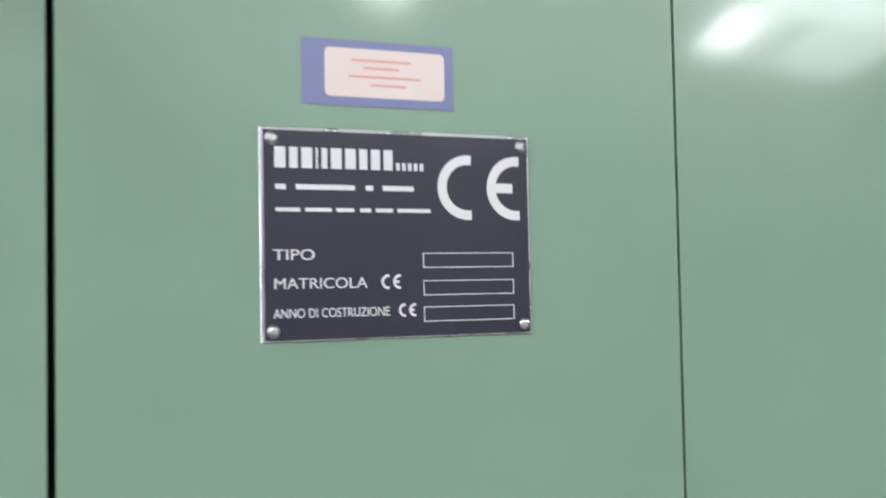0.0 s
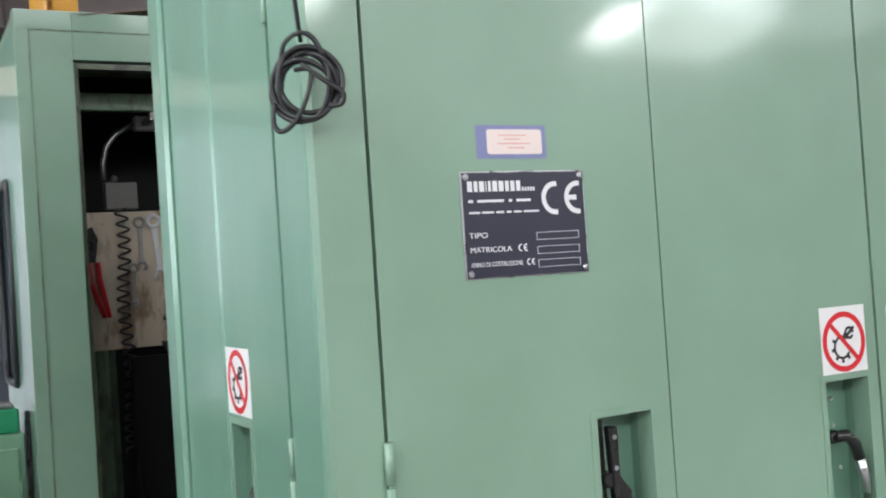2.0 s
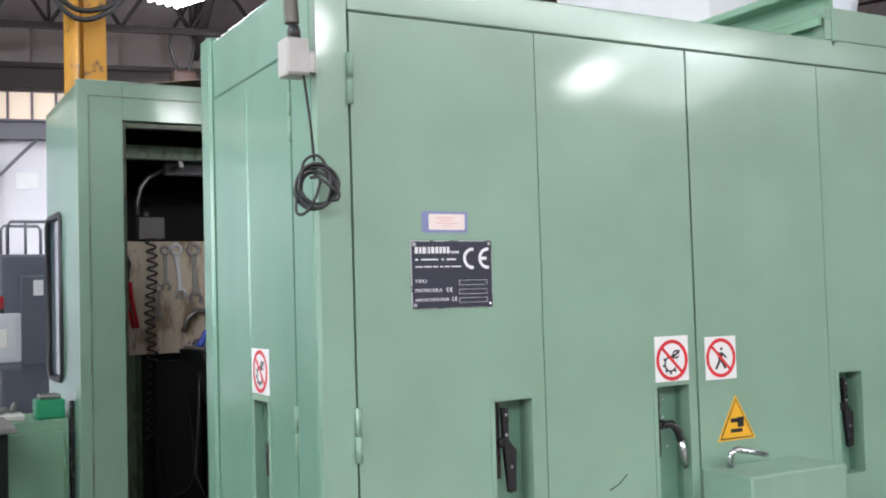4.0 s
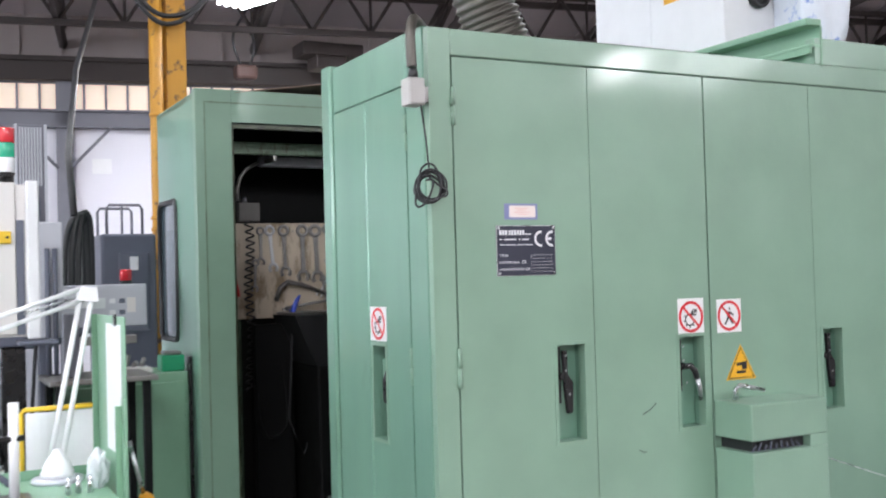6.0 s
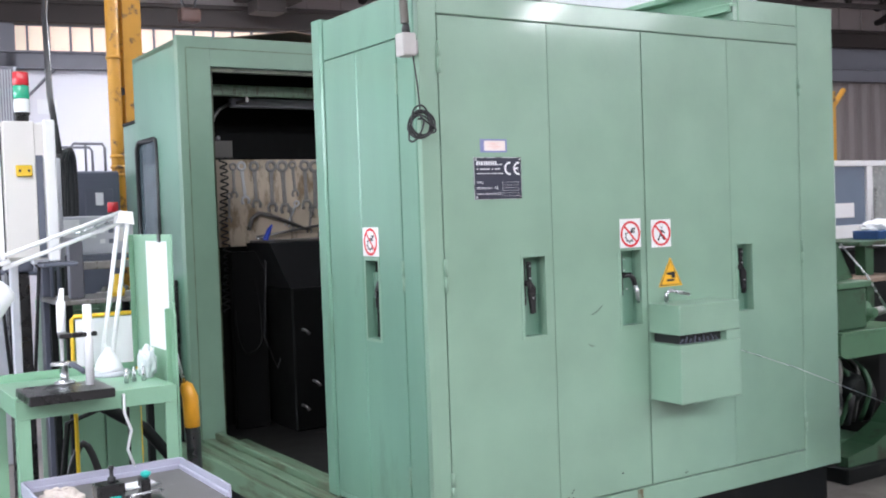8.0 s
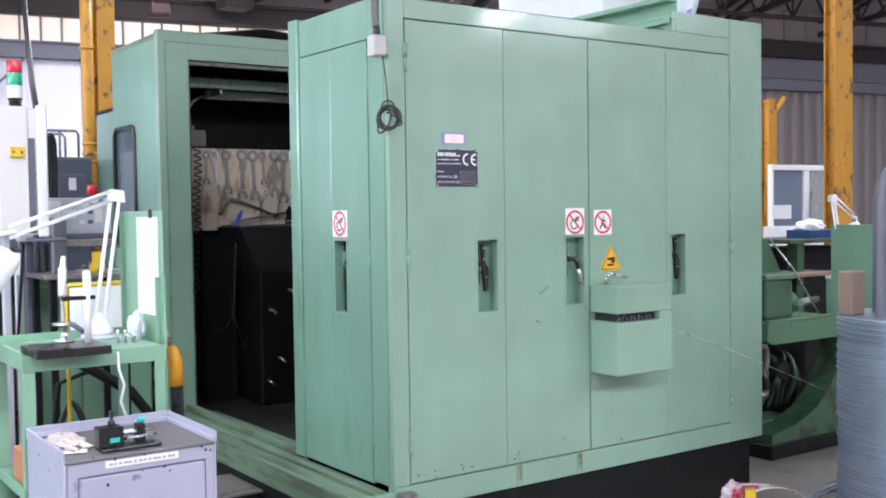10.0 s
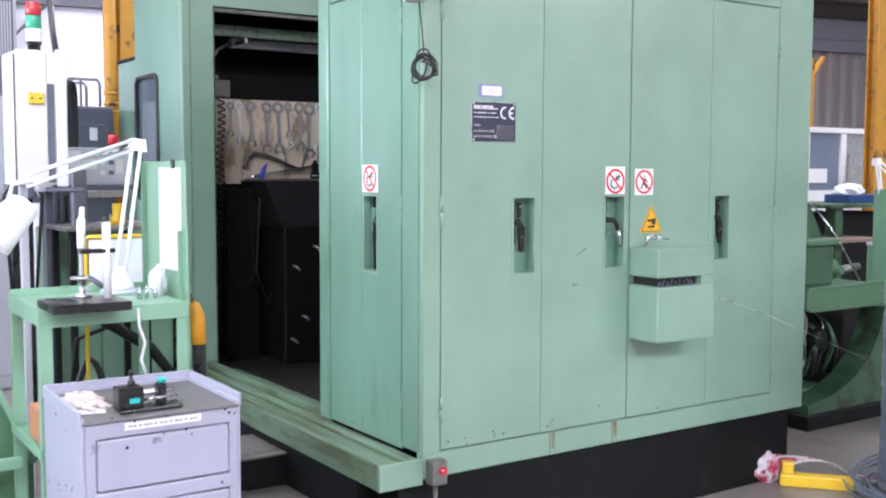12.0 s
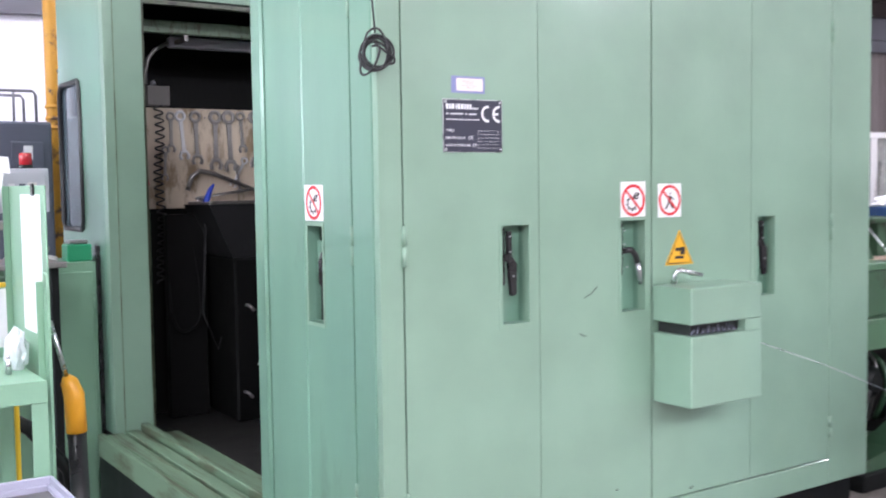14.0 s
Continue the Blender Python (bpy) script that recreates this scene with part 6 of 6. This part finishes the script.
# near-black block paints the shade between the castings
part("dark_interior", boxed(0.04, 0.97, 0.45, 0.99, 0.102, 0.74, 0), SHADE_BLACK, gm)
part("bed", prism(bmesh.new(), [(0.0, 0.77), (0.05, 0.745), (0.72, 0.745), (0.80, 0.78), (0.80, 0.885), (0.0, 0.885)], "y", 0.03, 1.9), GREEN_MACHINE, gm, "light green bed")
part("bed_lip", boxed(0.0, 0.80, 0.02, 0.06, 0.886, 0.905, 0.003), GREEN_MACHINE, gm)
part("saddle", boxed(0.0, 0.29, 0.05, 0.9, 0.906, 1.16, 0.02, 2), GREEN_DARK, gm)
part("saddle_top", boxed(-0.01, 0.31, 0.03, 0.92, 1.161, 1.20, 0.006), GREEN_MACHINE, gm)
part("sloped_guard", prism(bmesh.new(), [(0.0, 1.201), (0.36, 1.201), (0.22, 1.42), (0.0, 1.44)], "y", 0.2, 0.9), GREEN_DARK, gm)
part("guard_edge", tube(bmesh.new(), [(0.235, 0.19, 1.42), (0.37, 0.10, 1.21), (0.58, 0.06, 0.91)], 0.007, 6), STEEL, gm)
part("slide_plate", prism(bmesh.new(), [(0.30, 0.98), (0.95, 0.94), (0.95, 1.22), (0.34, 1.30)], "y", 0.95, 1.4), STEEL_DULL, gm, "worn grey slide plate")
# near-black sheet paints the shaded void above the bed
part("void_back", boxed(0.315, 0.95, 0.93, 0.945, 0.906, 1.12, 0), SHADE_BLACK, gm)
part("rear_housing", boxed(0.3, 1.0, 1.41, 1.85, 0.886, 1.33, 0.02, 2), GREEN_DARK, gm)
part("chuck", lathe(bmesh.new(), [(0.055, 0), (0.07, 0.015), (0.07, 0.07), (0.03, 0.08), (0.03, 0.14)], seg=18, m=pose(0.45, 0.25, 0.985, 90)), GREEN_MACHINE, gm)
part("spindle", tube(bmesh.new(), [(0.54, 0.2, 0.97), (0.76, 0.2, 0.99)], [0.03, 0.022], 10), STEEL_DULL, gm)
rnp = random.Random(5)
for i in range(9):
    x, zz = 0.08 + 0.07 * i, 0.70 - 0.04 * (i % 3)
    part("pipe", tube(bmesh.new(), curve([(x, 0.42, zz), (x + rnp.uniform(-0.04, 0.06), 0.30, zz - 0.07), (x + rnp.uniform(-0.05, 0.07), 0.26, zz - 0.2), (x + 0.03, 0.34, 0.26)], 4), 0.010 + 0.007 * (i % 3), 8), (STEEL_DULL, GREEN_DARK, RUBBER)[i % 3], gm)
part("elbow", tube(bmesh.new(), curve([(0.10, 0.26, 0.70), (0.16, 0.22, 0.72), (0.22, 0.22, 0.68), (0.24, 0.24, 0.56), (0.20, 0.3, 0.5)], 4), 0.026, 10), STEEL_DULL, gm, "grey elbow pipe")
part("funnel", lathe(bmesh.new(), [(0.03, 0.21), (0.05, 0.26), (0.12, 0.36), (0.125, 0.40), (0.115, 0.40)], (0.2, 0.33, 0), 18), STEEL_DULL, gm, "dull metal funnel")
part("motor", lathe(bmesh.new(), [(0.08, 0), (0.09, 0.02), (0.09, 0.16), (0.05, 0.19)], seg=18, m=pose(0.45, 0.42, 0.5, 90)), BLACK, gm)
part("sump_tray", boxed(0.03, 0.5, 0.21, 0.42, 0.16, 0.205, 0.006), GREEN_MACHINE, gm)
part("top_tray", boxed(1.75, 2.8, 1.15, 1.75, 1.325, 1.36, 0.004), GREEN_DARK, gm)
part("tray_post", boxed(1.9, 2.0, 1.2, 1.3, 0.0, 1.324, 0.004), GREEN_DARK, gm)
part("rear_cabinet", boxed(1.05, 2.75, 1.40, 1.75, 0.0, 1.28, 0.006), BLACK, gm, "oily black rear cabinet")
part("plank", boxed(1.1, 2.2, 1.0, 1.38, 1.06, 1.09, 0.004), PALLET, gm, "brown plank")
part("plank_leg", boxed(1.12, 1.2, 1.05, 1.3, 0.0, 1.059, 0.004), BLACK, gm)
bx = thing("blue_box", "blue plastic box on the machine tray", "box", (5.63, 1.95, 1.3605))
part("box", boxed(-0.25, 0.2, -0.12, 0.12, 0, 0.07, 0.006), BLUE, bx)
wr = thing("white_rags", "white rags lying in the blue box", "rag", (5.55, 1.95, 1.431))
bm = bmesh.new()
bmesh.ops.create_icosphere(bm, subdivisions=3, radius=1.0)
for v in bm.verts:
    k = 1 + 0.4 * noise.noise(v.co * 2.0)
    v.co = Vector((v.co.x * 0.16 * k, v.co.y * 0.09 * k, max(0, 0.03 + v.co.z * 0.06 * k)))
part("cloth", bm, PAPER, wr)
gh = thing("glazed_cubicle", "white-framed glazed cubicle with grey panels", "cubicle", (6.95, 3.5, 0))
part("low_panel", boxed(0, 1.21, 0.0, 0.04, 0, 1.42, 0.004), WHITE, gh)
for x0, x1 in ((0.09, 0.12), (0.645, 0.745), (1.16, 1.21)):
    part("mullion", boxed(x0, x1, -0.012, 0.05, 1.421 if x0 < 0.5 else 1.30, 2.03, 0.004), WHITE_ENAMEL, gh)
part("head_rail", boxed(0.09, 1.21, -0.014, 0.05, 2.031, 2.09, 0.004), WHITE_ENAMEL, gh)
part("end_rail", boxed(1.16, 1.21, 0.051, 1.2, 2.031, 2.09, 0.004), WHITE_ENAMEL, gh)
PANE_HAZY = material("hazy_glass", (0.30, 0.31, 0.31), 0.2, var=0.3, scale=7, bump=0.0, stain=(0.42, 0.42, 0.40), stain_at=0.55, stain_scale=16)
part("pane", boxed(0.121, 0.644, 0.015, 0.021, 1.421, 2.03, 0), GLASS_DARK, gh, "bluish glass pane")
part("pane", boxed(0.746, 1.159, 0.015, 0.021, 1.421, 2.03, 0), PANE_HAZY, gh, "hazy grey pane")
part("paper", boxed(0.125, 0.44, 0.002, 0.012, 1.50, 1.65, 0), PAPER, gh, "white box behind the glass")
part("panel_seam", boxed(0.52, 0.535, -0.003, -0.0003, 0.02, 1.41, 0), GREY_ENAMEL, gh)
spc = thing("spiral_cable", "black spiral cable hanging in front of the glazed cubicle", "cable", (7.66, 3.44, 0))
part("coil", tube(bmesh.new(), [(0.022 * math.cos(i * 0.75) - 0.0006 * i, 0.02 * math.sin(i * 0.75), 1.80 - i * 0.0042) for i in range(120)], 0.0035, 5), RUBBER, spc)
SPOOL = (2.742, -0.745)
spl = thing("wire_coil", "tall coil of grey drawn wire on a tubular carrier", "wire coil", (*SPOOL, 0))
bm = bmesh.new()
prof = []
rn = random.Random(2)
z = 0.10
while z < 1.06:
    r = 0.42 + rn.uniform(-0.006, 0.006)
    prof += [(r - 0.006, z), (r, z + 0.004), (r, z + 0.009), (r - 0.006, z + 0.013)]
    z += 0.0135
part("wound_wire", lathe(bm, [(0.28, 0.10)] + prof + [(0.40, 1.075), (0.28, 1.07)], (0, 0, 0), 40), WIRE, spl, "stacked wire windings")
part("base_ring", tube(bmesh.new(), [(0.40 * math.cos(a * math.pi / 12), 0.40 * math.sin(a * math.pi / 12), 0.05) for a in range(24)], 0.03, 8, True), STEEL_BEAM, spl)
for a in (0, 60, 120):
    ca, sa = math.cos(radians(a + 35)), math.sin(radians(a + 35))
    part("arch", tube(bmesh.new(), [(-0.25 * ca, -0.25 * sa, 0.05), (-0.25 * ca, -0.25 * sa, 1.55)] + [(-0.25 * ca * math.cos(k * math.pi / 10), -0.25 * sa * math.cos(k * math.pi / 10), 1.65 + 0.26 * math.sin(k * math.pi / 10)) for k in range(11)] + [(0.25 * ca, 0.25 * sa, 1.55), (0.25 * ca, 0.25 * sa, 0.05)], 0.027, 8), STEEL_BEAM, spl, "grey tubular arch")
part("timber_block", boxed(-0.30, -0.18, 0.22, 0.30, 1.076, 1.30, 0.006), PALLET, spl, "brown timber block")
lc = thing("loose_wire", "loose grey wire loops lying on the floor round the coil", "wire", (*SPOOL, 0))
rn = random.Random(7)
for i in range(14):
    R, ox, oy = 0.50 + rn.uniform(-0.03, 0.07), rn.uniform(-0.05, 0.03), rn.uniform(-0.03, 0.06)
    part("loop", tube(bmesh.new(), [(ox + R * math.cos(a * math.pi / 20), oy + R * math.sin(a * math.pi / 20), 0.008 + 0.009 * i * (0.6 + 0.3 * math.sin(a / 4 + i))) for a in range(40)], 0.0045, 5, True), WIRE, lc)
fw = thing("feed_wire", "thin grey steel wire running from the coil to the guide box", "wire", (0, 0, 0))
part("wire", tube(bmesh.new(), [(1.488, -0.13, 1.06), (1.8, -0.24, 0.94), (2.33, -0.42, 0.70)], 0.0018, 6), STEEL, fw)
def crumple(at, sx, sy, sz, seed, mat, name, parent):
    """A crushed ball of film resting on its flat underside."""
    bm = bmesh.new()
    bmesh.ops.create_icosphere(bm, subdivisions=4, radius=1.0)
    for v in bm.verts:
        c = v.co.copy()
        k = 1 + 0.30 * noise.noise(c * 2.4 + Vector((seed, 0, 0))) + 0.22 * noise.noise(c * 6.5 + Vector((0, seed, 0)))
        v.co = Vector((at[0] + c.x * sx * k, at[1] + c.y * sy * k, max(at[2], at[2] + sz * (0.8 + c.z * k))))
    return part(name, bm, mat, parent)


TAPE_STRIPED = material("red_white_tape", (0.42, 0.012, 0.05), 0.3, var=0.15, stain=(0.72, 0.66, 0.72), stain_at=0.44, stain_scale=14)
tp = thing("barrier_tape", "crumpled red and white barrier tape on the floor", "tape", (2.17, 0.03, 0))
crumple((0, 0, 0), 0.085, 0.07, 0.08, 3.1, TAPE_STRIPED, "crumpled_ball", tp)
for i in range(5):
    y = -0.03 - 0.022 * i
    run = curve([(0.05, y + 0.03, 0.13 - 0.01 * i), (0.14, y - 0.03, 0.118 + 0.006 * (i % 2)), (0.24, y - 0.11, 0.105), (0.36, y - 0.20, 0.045 - 0.006 * i), (0.44, y - 0.26, 0.018)], 5)
    bm = bmesh.new()
    for a, c in zip(run, run[1:]):
        prism(bm, [(a.x, a.z), (c.x, c.z), (c.x, c.z + 0.003), (a.x, a.z + 0.003)], "y", a.y - 0.014, a.y + 0.012)
    part("tail", bm, (TAPE_STRIPED, SIGN_WHITE, TAPE_RED)[i % 3], tp, "strip of red and white tape")
yb = thing("yellow_bar", "yellow painted steel bar with a square lug on the floor", "bar", (2.15, -0.07, 0))
BAR = pose(0, 0, 0, 0, 0, -50)
part("bar", turned(boxed(0.0, 0.36, 0.0, 0.08, 0.0, 0.06, 0.006, 2), BAR), YELLOW_CLEAN, yb)
part("lug", turned(boxed(0.01, 0.07, 0.015, 0.075, 0.0605, 0.12, 0.008, 2), BAR), YELLOW_CLEAN, yb)
part("bore", turned(lathe(bmesh.new(), [(0.02, 0), (0.02, 0.002)], seg=14, m=pose(-0.0005, 0.05, 0.04, 0, -90)), BAR), BLACK_INK, yb, "dark bore")

# second bench with a lamp beside the far machine
b2 = thing("steel_bench", "light green steel bench with upright panel by the far machine", "bench", (4.40, 0.0, 0))
part("panel", boxed(0, 0.006, -0.02, 0.945, 0.60, 1.50, 0.002), GREEN_LIGHT, b2)
part("top", boxed(0.008, 0.5, -0.02, 1.0, 1.10, 1.12, 0.002), WHITE, b2)
for x in (0.008, 0.45):
    for y in (0.0, 0.95):
        part("leg", boxed(x, x + 0.04, y, y + 0.04, 0, 1.099, 0.002), GREEN_LIGHT, b2)
arm_lamp((4.49, 0.91, 1.1205), 180, 0.0)

# steel steps beside the plinth
stp = thing("access_steps", "dark steel access steps with worn grey treads beside the plinth", "steps", (0, 0, 0))
TREAD = material("worn_tread_plate", (0.17, 0.15, 0.14), 0.5, metal=0.2, var=0.3, scale=6, fine=70, bump=0.2, stain=(0.05, 0.047, 0.045), stain_at=0.55, stain_scale=8)
for y0, y1, z in ((0.52, 0.86, 0.165), (0.85, 1.25, 0.32)):
    part("tread", boxed(-0.95, -0.204, y0, y1, z - 0.012, z, 0.003), TREAD, stp, "worn grey tread plate")
    part("riser", boxed(-0.95, -0.204, y0 + 0.02, y0 + 0.026, 0.0 if z < 0.2 else 0.166, z - 0.013, 0.001), BLACK, stp)
part("stringer", prism(bmesh.new(), [(0.50, 0.0), (0.515, 0.17), (0.84, 0.335), (1.25, 0.335), (1.25, 0.0)], "x", -0.2035, -0.2005), BLACK, stp)
part("outer_stringer", prism(bmesh.new(), [(0.50, 0.0), (0.515, 0.17), (0.84, 0.335), (1.25, 0.335), (1.25, 0.0)], "x", -0.956, -0.951), BLACK, stp)
